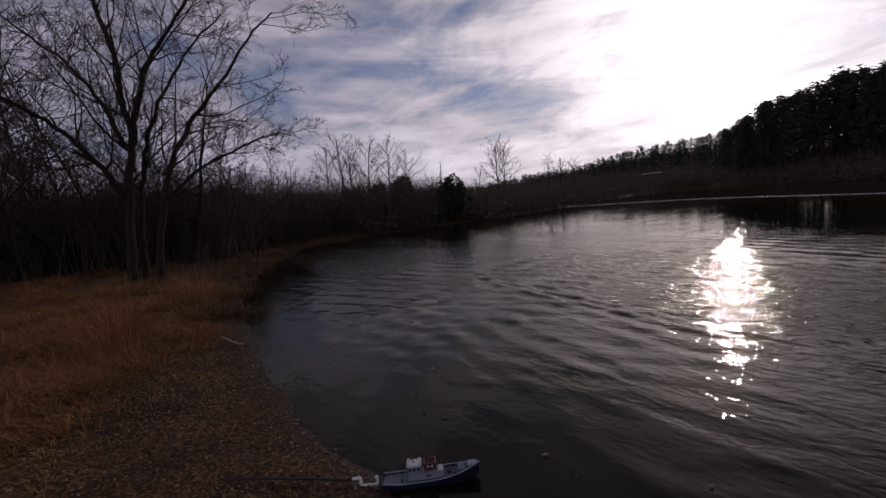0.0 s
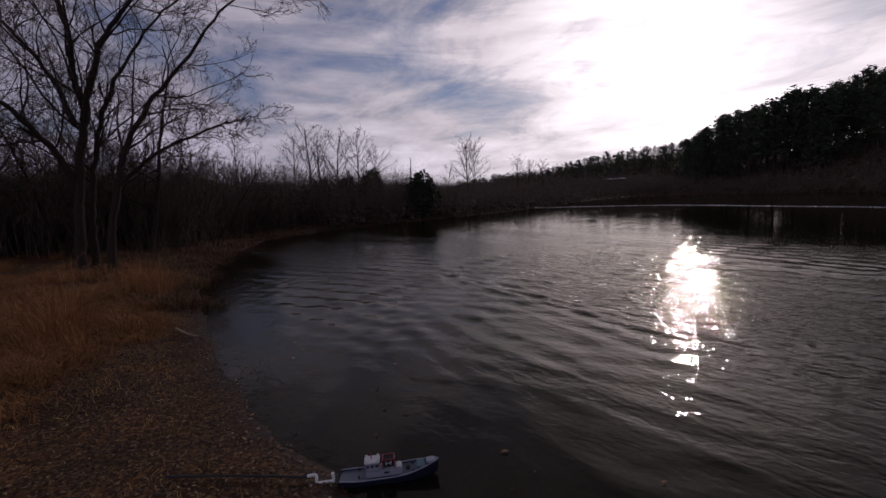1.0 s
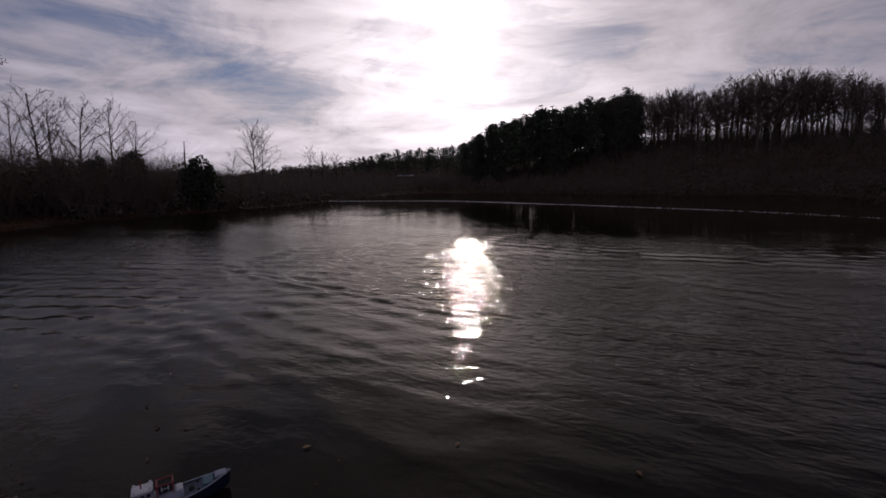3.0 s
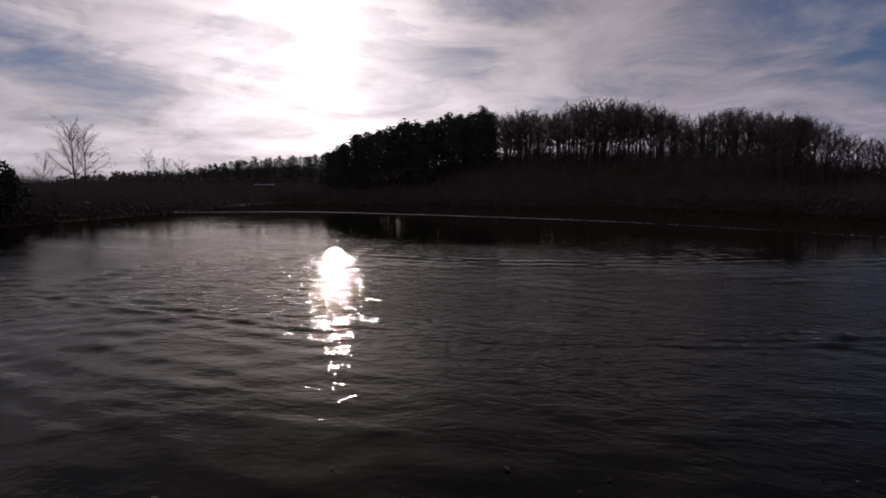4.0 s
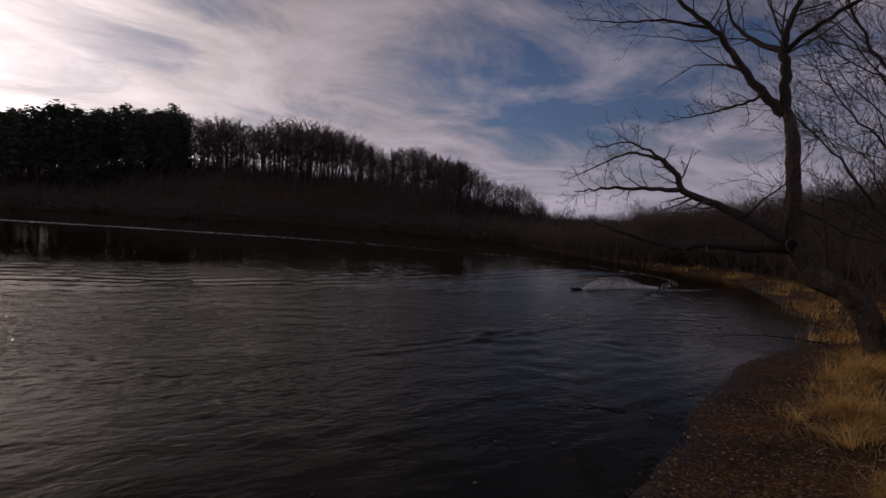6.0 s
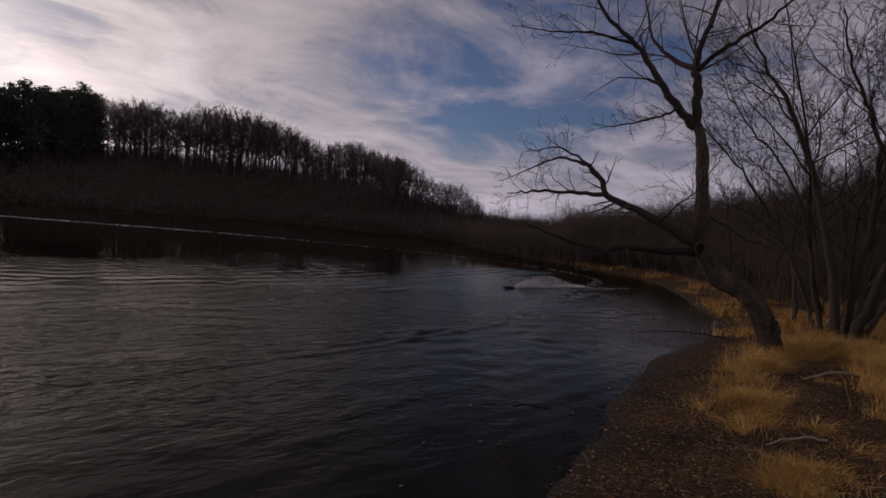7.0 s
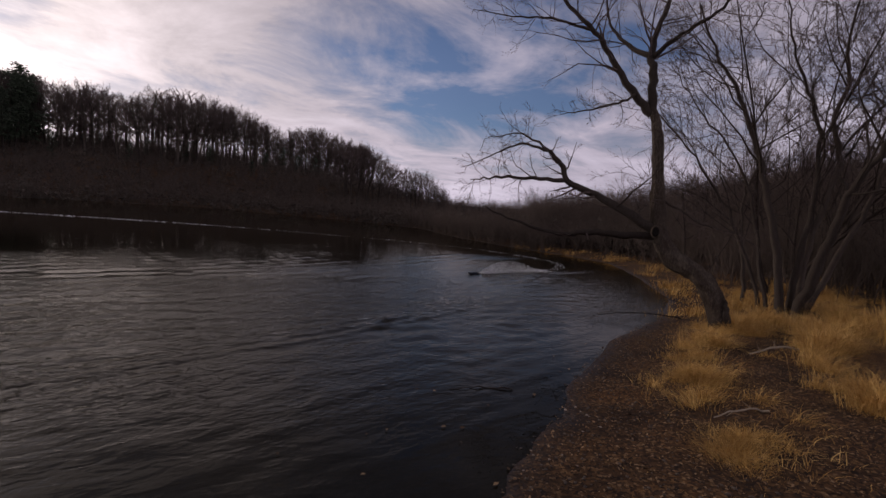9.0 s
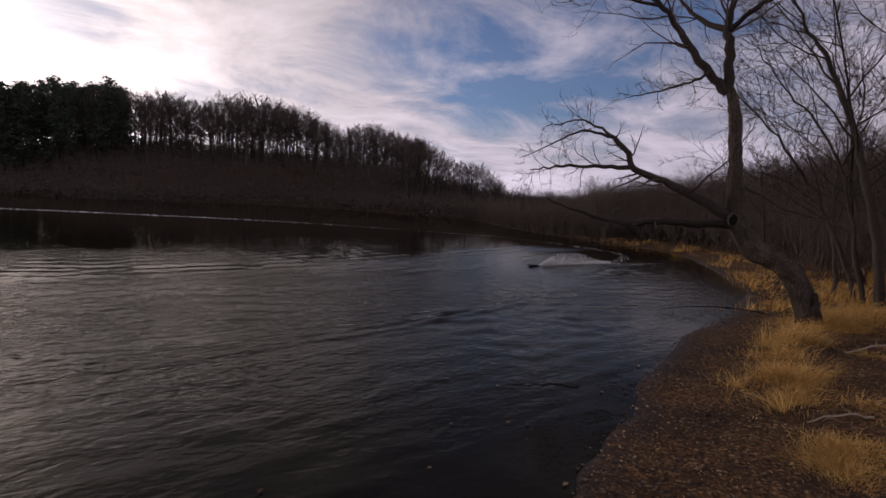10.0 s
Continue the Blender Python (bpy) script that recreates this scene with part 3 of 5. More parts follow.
def arc_spots(rng, count, az0, az1, d0, d1, height):
    out = []
    for k in range(count):
        az = az0 + (az1 - az0) * (k + rng.random()) / count
        d = rng.uniform(d0, d1)
        x, y = polar(az, d)
        if shore_distance(np.array([x]), np.array([y]))[0] > 0.8:
            out.append((x, y, height(az, d, x, y)))
    return out


rng = np.random.default_rng(11)
hill_kinds = [(bare_tree(100 + k, 12, 0.29, first=0.28 + 0.07 * (k % 4), limbs=19, subs=7, twigs=0, twig_r=0.022, narrow=56, sides=4, tips=13, name="hill_tree", sway=0.04, dome=0.29 + 0.03 * (k % 3)), 12.0) for k in range(7)]
pine_kinds = [(pine_tree(200 + k, 12, 0.17, 0.16 + 0.05 * k, 0.19), 12.4) for k in range(4)]
low_pines = [(pine_tree(220 + k, 8, 0.14, 0.02, 0.3), 8.6) for k in range(3)]
wood_kinds = [(bare_tree(140 + k, 9, 0.09, first=0.28, limbs=12, subs=6, twigs=0, twig_r=0.014, narrow=48, sides=4, tips=8, name="young_tree", bark=BARK_DARK, dome=0.25), 9.0) for k in range(6)]

hill = arc_spots(rng, 88, -8, 27, 86, 108, lambda az, d, x, y: top_height(az, d, x, y, rng, 0.03, 0.98))
hill += arc_spots(rng, 62, -8, 27, 108, 126, lambda az, d, x, y: 0.94 * top_height(az, d, x, y, rng))
hill += arc_spots(rng, 46, 24, 37.5, 60, 85, lambda az, d, x, y: top_height(az, d, x, y, rng))
place(hill_kinds, rng, hill, "tall leafless hardwood with slender grey trunk on the hill", "tree", "bare wood on the hill")
place(pine_kinds, rng, arc_spots(rng, 84, -24.5, -4.5, 80, 108, lambda az, d, x, y: top_height(az, d, x, y, rng, 0.06, 0.96)),
      "dark green pine with a rough crown on the hill", "pine tree", "pines on the hill")
place(low_pines, rng, arc_spots(rng, 17, -7, 27, 84, 96, lambda az, d, x, y: rng.uniform(2.4, 4.6)),
      "small dark evergreen among the trunks on the hill", "pine tree", "young evergreens on the hill")
place(low_pines, rng, arc_spots(rng, 95, -46, -23, 125, 190, lambda az, d, x, y: top_height(az, d, x, y, rng, 0.05, 0.95)),
      "dark distant pine on the low ridge", "pine tree", "pines on the far ridge")


# ---- woods on both banks ----
def bank_top(az_list, el_list, loose):
    return lambda az, d, x, y: max(1.6, (1.8 + d * math.tan(radians(float(np.interp(az, az_list, el_list)))) - ground_at(x, y)) * rng.uniform(*loose))


lone_kinds = [(bare_tree(170 + k, 9, 0.13, first=0.32, limbs=17, subs=7, twigs=0, twig_r=0.016, narrow=54, sides=4, tips=7, name="lone_tree", sway=0.04, tip_r=0.85, dome=0.33), 9.0) for k in range(4)]
left_wood = arc_spots(rng, 60, -104, -57, 24, 48, bank_top([-104, -85, -76, -60], [9.5, 7.0, 5.6, 3.6], (0.7, 1.12)))
place(wood_kinds, rng, left_wood, "thin leafless young tree in the dark thicket by the lake", "tree", "bare wood on the near bank")
right_wood = arc_spots(rng, 56, 60, 104, 17, 48, bank_top([60, 68, 80, 104], [5.0, 8.2, 10.5, 12.0], (0.7, 1.15)))
place(wood_kinds, rng, right_wood, "slender leafless tree with pale bark behind the golden grass", "tree", "bare wood behind the grass")
back_wood = arc_spots(rng, 78, 58, 104, 36, 60, bank_top([58, 65, 72, 80, 104], [4.4, 6.8, 9.4, 10.8, 12.0], (0.85, 1.06)))
place(wood_kinds, rng, back_wood, "leafless tree in the brown wood up the slope", "tree", "bare wood up the slope")
far_right = arc_spots(rng, 34, 38, 63, 36, 62, bank_top([38, 44, 48, 53, 63], [2.0, 1.9, 3.6, 3.4, 4.6], (0.75, 1.1)))
place(wood_kinds, rng, far_right, "small leafless tree on the far end of the lake", "tree", "bare trees at the lake's end")
for az, el, d in ((-75.9, 7.6, 44), (-69.8, 7.6, 47), (-67.5, 9.0, 46), (-66.6, 7.6, 48), (-64.9, 8.2, 47), (-62.2, 8.4, 50), (-60.4, 6.2, 48),
                  (-48.9, 7.0, 60), (-48.2, 6.6, 60.5), (-51.3, 3.6, 62), (-42.8, 4.4, 75), (-41.4, 3.8, 76), (-39.9, 3.6, 76), (39.7, 2.7, 70), (48.0, 3.8, 52), (50.0, 3.3, 52)):
    x, y = polar(az, d)
    place(lone_kinds, rng, [(x, y, 1.8 + d * math.tan(radians(el)) - ground_at(x, y))], "tall slim bare tree standing above the lakeside thicket", "tree", "lone bare trees")


def shrubs(rng, spots, stems, high, radius):
    """Spreading thin-stemmed scrub at many spots, with one fork a stem."""
    x = np.repeat(spots[:, 0], stems) + rng.normal(0, 0.25, len(spots) * stems)
    y = np.repeat(spots[:, 1], stems) + rng.normal(0, 0.25, len(spots) * stems)
    h = np.repeat(rng.uniform(0.5, 1.1, len(spots)) * high, stems) * rng.uniform(0.5, 1.15, len(x))
    base = np.stack([x, y, ground_height(x, y) - 0.05], 1)
    way = np.stack([rng.normal(0, 0.32, len(x)), rng.normal(0, 0.32, len(x)), np.ones(len(x))], 1) * h[:, None]
    tip = base + way
    all_b, all_t, all_r = [base], [tip], [np.full(len(x), radius)]
    for u in (0.3, 0.45, 0.6, 0.72):
        b = base + way * u
        side = way * (1 - u) * 0.9 + np.stack([rng.normal(0, 0.3, len(x)), rng.normal(0, 0.3, len(x)), rng.normal(0, 0.1, len(x))], 1) * h[:, None]
        all_b.append(b)
        all_t.append(b + side * 0.8)
        all_r.append(np.full(len(x), radius * 0.6))
    return cones(np.concatenate(all_b), np.concatenate(all_t), np.concatenate(all_r))


def scatter(rng, n, az0, az1, d0, d1, lo, hi):
    az, d = np.radians(rng.uniform(az0, az1, n)), rng.uniform(d0, d1, n)
    p = np.stack([d * np.sin(az), d * np.cos(az)], 1)
    s = shore_distance(p[:, 0], p[:, 1])
    return p[(s > lo) & (s < hi)]


def clumps(rng, spots, per, size, high):
    """Ragged small leaf masses heaped on the ground, for thickets far off."""
    x = np.repeat(spots[:, 0], per) + rng.normal(0, size, len(spots) * per)
    y = np.repeat(spots[:, 1], per) + rng.normal(0, size, len(spots) * per)
    z = ground_height(x, y) + rng.random(len(x)) ** 1.3 * np.repeat(high, per)
    c = np.stack([x, y, z], 1)
    e = rng.normal(0, 1, (len(c), 4, 3)) * size * 0.55 * np.array([1, 1, 0.8])
    v = (c[:, None] + e).reshape(-1, 3)
    m = np.arange(len(c)) * 4
    f = np.concatenate([np.stack([m, m + 1, m + 2], 1), np.stack([m, m + 2, m + 3], 1), np.stack([m, m + 3, m + 1], 1), np.stack([m + 1, m + 3, m + 2], 1)])
    return v, f


def stuff(name, vf, mat, label, category):
    ob = new(name, mesh_of(name, vf[0], vf[1], mat))
    return tagged(ob, label, category, kind="stuff")


r4 = np.random.default_rng(4)
sp = scatter(r4, 9000, -30, 45, 45, 104, -0.2, 36)
stuff("hill_thicket", clumps(r4, sp, 7, 0.22, r4.uniform(0.3, 1.6, len(sp))), THICKET, "near-black tangled thicket covering the hillside", "thicket")
sp = scatter(r4, 3000, -30, 45, 45, 104, 0.2, 34)
stuff("hill_scrub", shrubs(r4, sp, 4, 2.6, 0.04), BRUSH, "dark leafless scrub on the hillside", "scrub")
sp = scatter(r4, 1300, -9, 28, 92, 122, 8, 90)
stuff("hill_brush", shrubs(r4, sp, 5, r4.uniform(2.5, 6.5, len(sp)), 0.03), BRUSH, "tall leafless brush between the trunks on the hill", "scrub")
sp = scatter(r4, 4500, -66, -26, 22, 130, -0.1, 60)
stuff("shore_thicket", clumps(r4, sp, 6, 0.26, r4.uniform(0.3, 1.2, len(sp))), THICKET, "dark scrub along the far shore", "thicket")
sp = scatter(r4, 1500, -50, -22, 110, 200, 8, 160)
stuff("ridge_thicket", clumps(r4, sp, 7, 0.5, r4.uniform(0.6, 3.2, len(sp))), THICKET, "dark distant undergrowth on the low ridge", "thicket")
sp = scatter(r4, 3800, -66, -26, 22, 110, -0.05, 40)
stuff("shore_scrub", shrubs(r4, sp, 4, 2.4, 0.026), BRUSH, "tangled dark scrub lining the far shore", "scrub")
sp = scatter(r4, 3200, -106, -56, 19, 46, 2.0, 60)
stuff("bank_scrub", shrubs(r4, sp, 5, 3.9, 0.018), BRUSH, "dense leafless brown scrub under the trees", "scrub")
sp = scatter(r4, 4200, -106, -57, 25, 44, 3.5, 60)
stuff("bank_thicket", clumps(r4, sp, 7, 0.24, r4.uniform(0.5, 2.9, len(sp))), THICKET, "dark thicket filling the wood behind the bank", "thicket")
sp = scatter(r4, 2200, 50, 106, 15, 40, 2.2, 60)
stuff("slope_scrub", shrubs(r4, sp, 4, 2.8, 0.014), BRUSH, "leafless brown scrub between the bank trees", "scrub")
sp = np.concatenate([scatter(r4, 2800, 34, 66, 22, 60, 1.2, 60), scatter(r4, 3000, 30, 50, 18, 45, 0.0, 1.4)])
stuff("end_scrub", shrubs(r4, sp, 4, 2.0, 0.02), BRUSH, "low brown scrub at the end of the lake", "scrub")
sp = scatter(r4, 4200, 34, 104, 24, 62, 2.2, 60)
stuff("slope_thicket", clumps(r4, sp, 6, 0.24, r4.uniform(0.3, 1.5, len(sp))), THICKET, "dark brown thicket on the slope behind the bank", "thicket")

# tall brush that closes the wood up the slope
sp = scatter(r4, 2600, 46, 106, 30, 58, 3.0, 80)
rise = np.interp(np.degrees(np.arctan2(sp[:, 0], sp[:, 1])), [46, 48, 57.7, 65.4, 69.5, 75.5, 80, 106], [2.2, 2.8, 4.4, 5.7, 6.7, 8.2, 8.8, 10.0])
tall = np.clip(1.8 + np.hypot(sp[:, 0], sp[:, 1]) * np.tan(np.radians(rise)) - ground_height(sp[:, 0], sp[:, 1]), 1.0, 9.0)
stuff("slope_brush", shrubs(r4, sp, 6, tall, 0.026), BRUSH, "tall brown leafless brush filling the wooded slope", "scrub")

# ---- the leaning tree on the beach ----
LEAN_AT, LEAN_AZ = (8.5, 3.3), radians(68)


def lean_point(u, z, w=0.0):
    return (u * math.cos(LEAN_AZ) + w * math.sin(LEAN_AZ), -u * math.sin(LEAN_AZ) + w * math.cos(LEAN_AZ), z)


def bent(points, r0, r1, rng, steps=5, rough=0.012):
    """A limb bent smoothly through a few points."""
    p = np.array(points, float)
    q = np.vstack([2 * p[0] - p[1], p, 2 * p[-1] - p[-2]])
    out = []
    for i in range(1, len(q) - 2):
        for t in np.arange(steps) / steps:
            a, b, c, d = q[i - 1], q[i], q[i + 1], q[i + 2]
            out.append(0.5 * (2 * b + (c - a) * t + (2 * a - 5 * b + 4 * c - d) * t * t + (3 * b - a - 3 * c + d) * t ** 3))
    out.append(p[-1])
    out = np.array(out)
    out[1:] += rng.normal(0, rough, out[1:].shape)
    return out, np.linspace(r0, r1, len(out)) * (1 + 0.05 * np.sin(np.arange(len(out)) * 1.7))


def leaning_tree():
    rng = np.random.default_rng(31)
    tree = new("leaning_tree")
    P = lean_point
    limbs = {
        "trunk": bent([P(0.12, -0.35), P(0.07, 0.25), P(-0.03, 0.62), P(-0.17, 0.95), P(-0.42, 1.2), P(-0.75, 1.38), P(-0.96, 1.68), P(-1.07, 1.97), P(-1.14, 2.6), P(-1.2, 3.2), P(-1.27, 3.7), P(-1.38, 4.03)], 0.22, 0.09, rng, 8, 0.004),
        "splintered_stub": bent([P(0.24, -0.2, -0.05), P(0.17, 0.3, -0.1), P(0.12, 0.6, -0.12), P(0.1, 0.8, -0.1)], 0.12, 0.02, rng, 5, 0.012),
        "stem": bent([P(-1.38, 4.0), P(-1.43, 4.63), P(-1.5, 4.98, 0.1), P(-1.47, 5.41, 0.2), P(-1.36, 5.9, 0.3), P(-1.2, 6.9, 0.5), P(-1.3, 8.0, 0.6)], 0.082, 0.02, rng),
        "forward_limb": bent([P(-1.38, 3.93), P(-1.75, 4.35, -0.1), P(-2.17, 5.0, -0.2), P(-2.46, 5.39, -0.3), P(-3.06, 6.05, -0.4), P(-3.5, 6.9, -0.5)], 0.078, 0.018, rng),
        "back_limb": bent([P(-1.49, 4.95, 0.1), P(-1.11, 5.22, 0.0), P(-0.62, 5.43, -0.2), P(-0.2, 5.75, -0.3), P(0.4, 6.3, -0.4)], 0.045, 0.012, rng),
        "upper_limb": bent([P(-1.5, 4.98, 0.1), P(-1.95, 5.28, 0.3), P(-2.4, 5.85, 0.5), P(-2.6, 6.6, 0.6)], 0.05, 0.012, rng),
        "thin_branch": bent([P(-2.50, 5.42, -0.3), P(-3.25, 5.66, -0.5), P(-3.96, 5.76, -0.6), P(-4.82, 5.99, -0.7)], 0.03, 0.005, rng),
        "low_limb": bent([P(-1.05, 1.83), P(-1.52, 2.1, -0.1), P(-2.16, 2.44, -0.2), P(-2.68, 2.64, -0.3), P(-2.80, 2.92, -0.3), P(-3.06, 3.22, -0.4)], 0.09, 0.04, rng, 5, 0.008),
        "drooping_branch": bent([P(-2.70, 2.68, -0.3), P(-3.3, 2.68, -0.5), P(-4.04, 2.66, -0.7), P(-4.5, 2.59, -0.8)], 0.048, 0.008, rng),
        "outer_branch": bent([P(-3.06, 3.22, -0.4), P(-3.61, 3.36, -0.4), P(-4.22, 3.19, -0.3), P(-5.01, 2.88, -0.3)], 0.032, 0.005, rng),
        "raised_branch": bent([P(-3.06, 3.22, -0.4), P(-3.75, 3.59, -0.2), P(-4.65, 3.55, 0.0)], 0.028, 0.005, rng),
        "dead_limb": bent([P(-1.05, 1.75), P(-1.68, 1.73, -0.2), P(-2.3, 1.73, -0.3), P(-2.73, 1.64, -0.4), P(-3.46, 1.81, -0.5), P(-4.24, 2.05, -0.5)], 0.075, 0.012, rng),
        "middle_branch": bent([P(-1.66, 4.28, -0.1), P(-1.82, 4.11, -0.3), P(-2.32, 3.98, -0.4), P(-2.85, 3.89, -0.5)], 0.03, 0.006, rng),
        "shoot": bent([P(-1.8, 2.2, -0.15), P(-1.64, 2.36, -0.3), P(-1.21, 2.78, -0.4), P(-0.9, 3.3, -0.5)], 0.02, 0.005, rng),
        "side_limb": bent([P(-1.2, 2.5), P(-0.8, 2.3, 0.3), P(-0.3, 2.0, 0.6), P(0.3, 1.9, 0.8)], 0.03, 0.006, rng),
    }
    # girth along the trunk: swollen under the fork, slim above it
    along = np.linspace(0, 11, len(limbs["trunk"][0]))
    girth = np.interp(along, range(12), [0.22, 0.175, 0.155, 0.155, 0.16, 0.165, 0.15, 0.125, 0.105, 0.095, 0.083, 0.076])
    limbs["trunk"] = (limbs["trunk"][0], girth)
    for name, limb in limbs.items():
        if name == "trunk":
            # furrowed bark plates: ridges that run along the trunk and break up
            sides = 40
            v, f = tube(limb[0], limb[1], sides)
            v = np.array(v, float)
            ridge = rng.normal(0, 1, (len(limb[0]), sides))
            for _ in range(2):
                ridge = 0.5 * ridge + 0.25 * (np.roll(ridge, 1, 0) + np.roll(ridge, -1, 0))
            lump = rng.normal(0, 1, (len(limb[0]), sides))
            for _ in range(14):
                lump = 0.4 * lump + 0.15 * (np.roll(lump, 1, 0) + np.roll(lump, -1, 0) + np.roll(lump, 1, 1) + np.roll(lump, -1, 1))
            k = 1 + 0.075 * ridge + 0.28 * lump
            body = v[:len(limb[0]) * sides].reshape(-1, sides, 3)
            body[:] = limb[0][:, None] + (body - limb[0][:, None]) * k[:, :, None]
            part(name, mesh_of(name, v, f, BARK_FURROWED, True), BARK_FURROWED, tree)
            continue
        part(name, limbs_mesh(name, [limb], BARK_DARK if name == "dead_limb" else BARK, 8), BARK, tree)
    # the knot hole where the low limb leaves the trunk
    bm = bmesh.new()
    bmesh.ops.create_cone(bm, cap_ends=False, segments=14, radius1=0.10, radius2=0.07, depth=0.05)
    bm2 = part("knot_rim", bm, BARK_FURROWED, tree, "pale callused rim of a knot hole")
    bm2.matrix_basis = Matrix.Translation(lean_point(-1.07, 1.84, -0.17)) @ Matrix.Rotation(-LEAN_AZ, 4, "Z") @ Matrix.Rotation(radians(90), 4, "X") @ Matrix.Diagonal((0.9, 1.25, 1, 1))
    # shallow plug, its near-black colour stands in for the shade inside the hole
    bm = bmesh.new()
    bmesh.ops.create_cone(bm, cap_ends=True, segments=14, radius1=0.08, radius2=0.05, depth=0.03)
    hole = part("knot_hole_shade", bm, HOLLOW_SHADE, tree, "black plug coloured as the shade in the hollow")
    hole.matrix_basis = Matrix.Translation(lean_point(-1.07, 1.84, -0.165)) @ Matrix.Rotation(-LEAN_AZ, 4, "Z") @ Matrix.Rotation(radians(90), 4, "X") @ Matrix.Diagonal((0.9, 1.25, 1, 1))
    twig = []
    for name, limb in limbs.items():
        if name in ("trunk", "splintered_stub"):
            continue
        count, ratio = {"stem": (16, 0.42), "forward_limb": (15, 0.42), "back_limb": (12, 0.5), "upper_limb": (12, 0.5), "dead_limb": (5, 0.16), "low_limb": (10, 0.35)}.get(name, (13, 0.42))
        one = sprout(rng, limb, count, ratio, 55, 0.25, 5, 0.16, 0.05, 0.45, 0.006)
        twig += one
        for c in one:
            two = sprout(rng, c, 3 if name == "dead_limb" else 5, 0.5, 45, 0.15, 4, 0.18, 0.03, 0.55, 0.0042)
            twig += two
            if name != "dead_limb":
                for e in two:
                    twig += sprout(rng, e, 3, 0.5, 42, 0.2, 3, 0.18, 0.02, 0.6, 0.003)
    part("crown", limbs_mesh("crown", twig, TWIG, 3), TWIG, tree, "sparse leafless twigs")
    tree.location = (*LEAN_AT, ground_at(*LEAN_AT) - 0.25)
    tagged(tree, "leaning bare tree with a knot hole, bent over the water", "tree")


HOLLOW_SHADE = material("hollow_shade", (0.012, 0.009, 0.007), 1.0, bump=0.0)
leaning_tree()

# ---- clumps of stems near the camera ----
def stand(tree, x, y, label, turn=0.0, scale=1.0, group=""):
    tree.matrix_world = Matrix.LocRotScale((x, y, ground_at(x, y) - 0.03), Euler((0, 0, turn)), (scale,) * 3)
    tagged(tree, label, "tree", group)


def shaped_tree(name, seed, at, az, stems, label, counts=(11, 6, 5, 3), bark=BARK, twig_r=0.0055, reach=0.42, lift=0.05):
    """A leafless tree whose stems are bent through points: across, up and away as seen along the bearing az."""
    rng = np.random.default_rng(seed)
    tree = new(name)
    a = radians(az)
    sub, twig = [], []
    for points, r0, r1, first in stems:
        path = [(u * math.cos(a) + w * math.sin(a), -u * math.sin(a) + w * math.cos(a), z) for u, z, w in points]
        limb = bent(path, r0, r1, rng, 5, 0.02)
        part("stem", limbs_mesh("stem", [limb], bark, 9), bark, tree)
        one = sprout(rng, limb, counts[0], reach, 46, first, 7, 0.15, lift, 0.5, twig_r * 1.8)
        sub += one
        for b in one:
            two = sprout(rng, b, counts[1], 0.48, 42, 0.18, 5, 0.17, lift, 0.6, twig_r * 1.3)
            twig += two
            for c in two:
                three = sprout(rng, c, counts[2], 0.52, 40, 0.15, 3, 0.18, 0.03, 0.6, twig_r)
                twig += three
                for e in three:
                    twig += sprout(rng, e, counts[3], 0.55, 38, 0.15, 2, 0.16, 0.02, 0.6, twig_r * 0.7)
    part("bough", limbs_mesh("bough", sub, bark, 5), bark, tree)
    part("crown", limbs_mesh("crown", twig, TWIG, 3), TWIG, tree, "dense fine leafless twigs")
    stand(tree, *at, label)


shaped_tree("clump_tree", 61, (11.1, 3.1), 74.4, [
    ([(-0.05, -0.2, 0.0), (-0.34, 1.6, 0.1), (-0.66, 2.85, 0.2), (-1.01, 3.9, 0.3), (-1.42, 4.85, 0.4), (-1.89, 5.7, 0.5), (-2.3, 6.8, 0.5)], 0.08, 0.016, 0.3),
    ([(0.05, -0.2, 0.15), (0.1, 1.2, 0.2), (0.22, 2.2, 0.4), (0.22, 3.3, 0.5), (-0.02, 4.4, 0.7), (-0.4, 5.4, 0.8), (-0.64, 6.6, 0.8)], 0.07, 0.014, 0.3),
    ([(0.1, -0.2, -0.1), (0.42, 1.1, -0.2), (0.6, 2.0, -0.3), (0.78, 2.7, -0.4), (1.2, 3.5, -0.5), (1.75, 4.4, -0.6), (2.2, 5.8, -0.6)], 0.10, 0.018, 0.35),
    ([(0.12, -0.2, 0.3), (0.22, 1.4, 0.4), (0.55, 3.1, 0.5), (0.35, 3.9, 0.5), (0.5, 4.7, 0.6), (0.42, 5.7, 0.7), (0.6, 6.9, 0.8)], 0.075, 0.014, 0.3),
    ([(-0.2, -0.2, 0.3), (-0.55, 1.0, 0.6), (-0.8, 2.2, 0.8), (-1.3, 3.4, 1.0), (-2.0, 4.3, 1.1), (-2.7, 5.3, 1.2)], 0.045, 0.01, 0.25),
    ([(0.25, -0.2, 0.4), (0.8, 1.5, 0.7), (1.2, 2.9, 0.9), (1.4, 4.3, 1.0), (1.3, 5.6, 1.1), (1.6, 7.0, 1.2)], 0.058, 0.012, 0.25),
    ([(-0.3, -0.2, 0.5), (-0.9, 1.3, 0.8), (-1.6, 2.6, 1.0), (-2.5, 3.8, 1.2), (-3.4, 4.8, 1.3)], 0.045, 0.01, 0.2),
    ([(-0.75, -0.2, 1.2), (-0.95, 1.2, 1.3), (-1.05, 2.4, 1.4), (-0.8, 3.6, 1.5), (-0.9, 4.8, 1.6)], 0.045, 0.01, 0.25),
], "many-stemmed grey tree spreading from one base in golden grass", (13, 7, 6, 3), BARK, 0.005, 0.46)
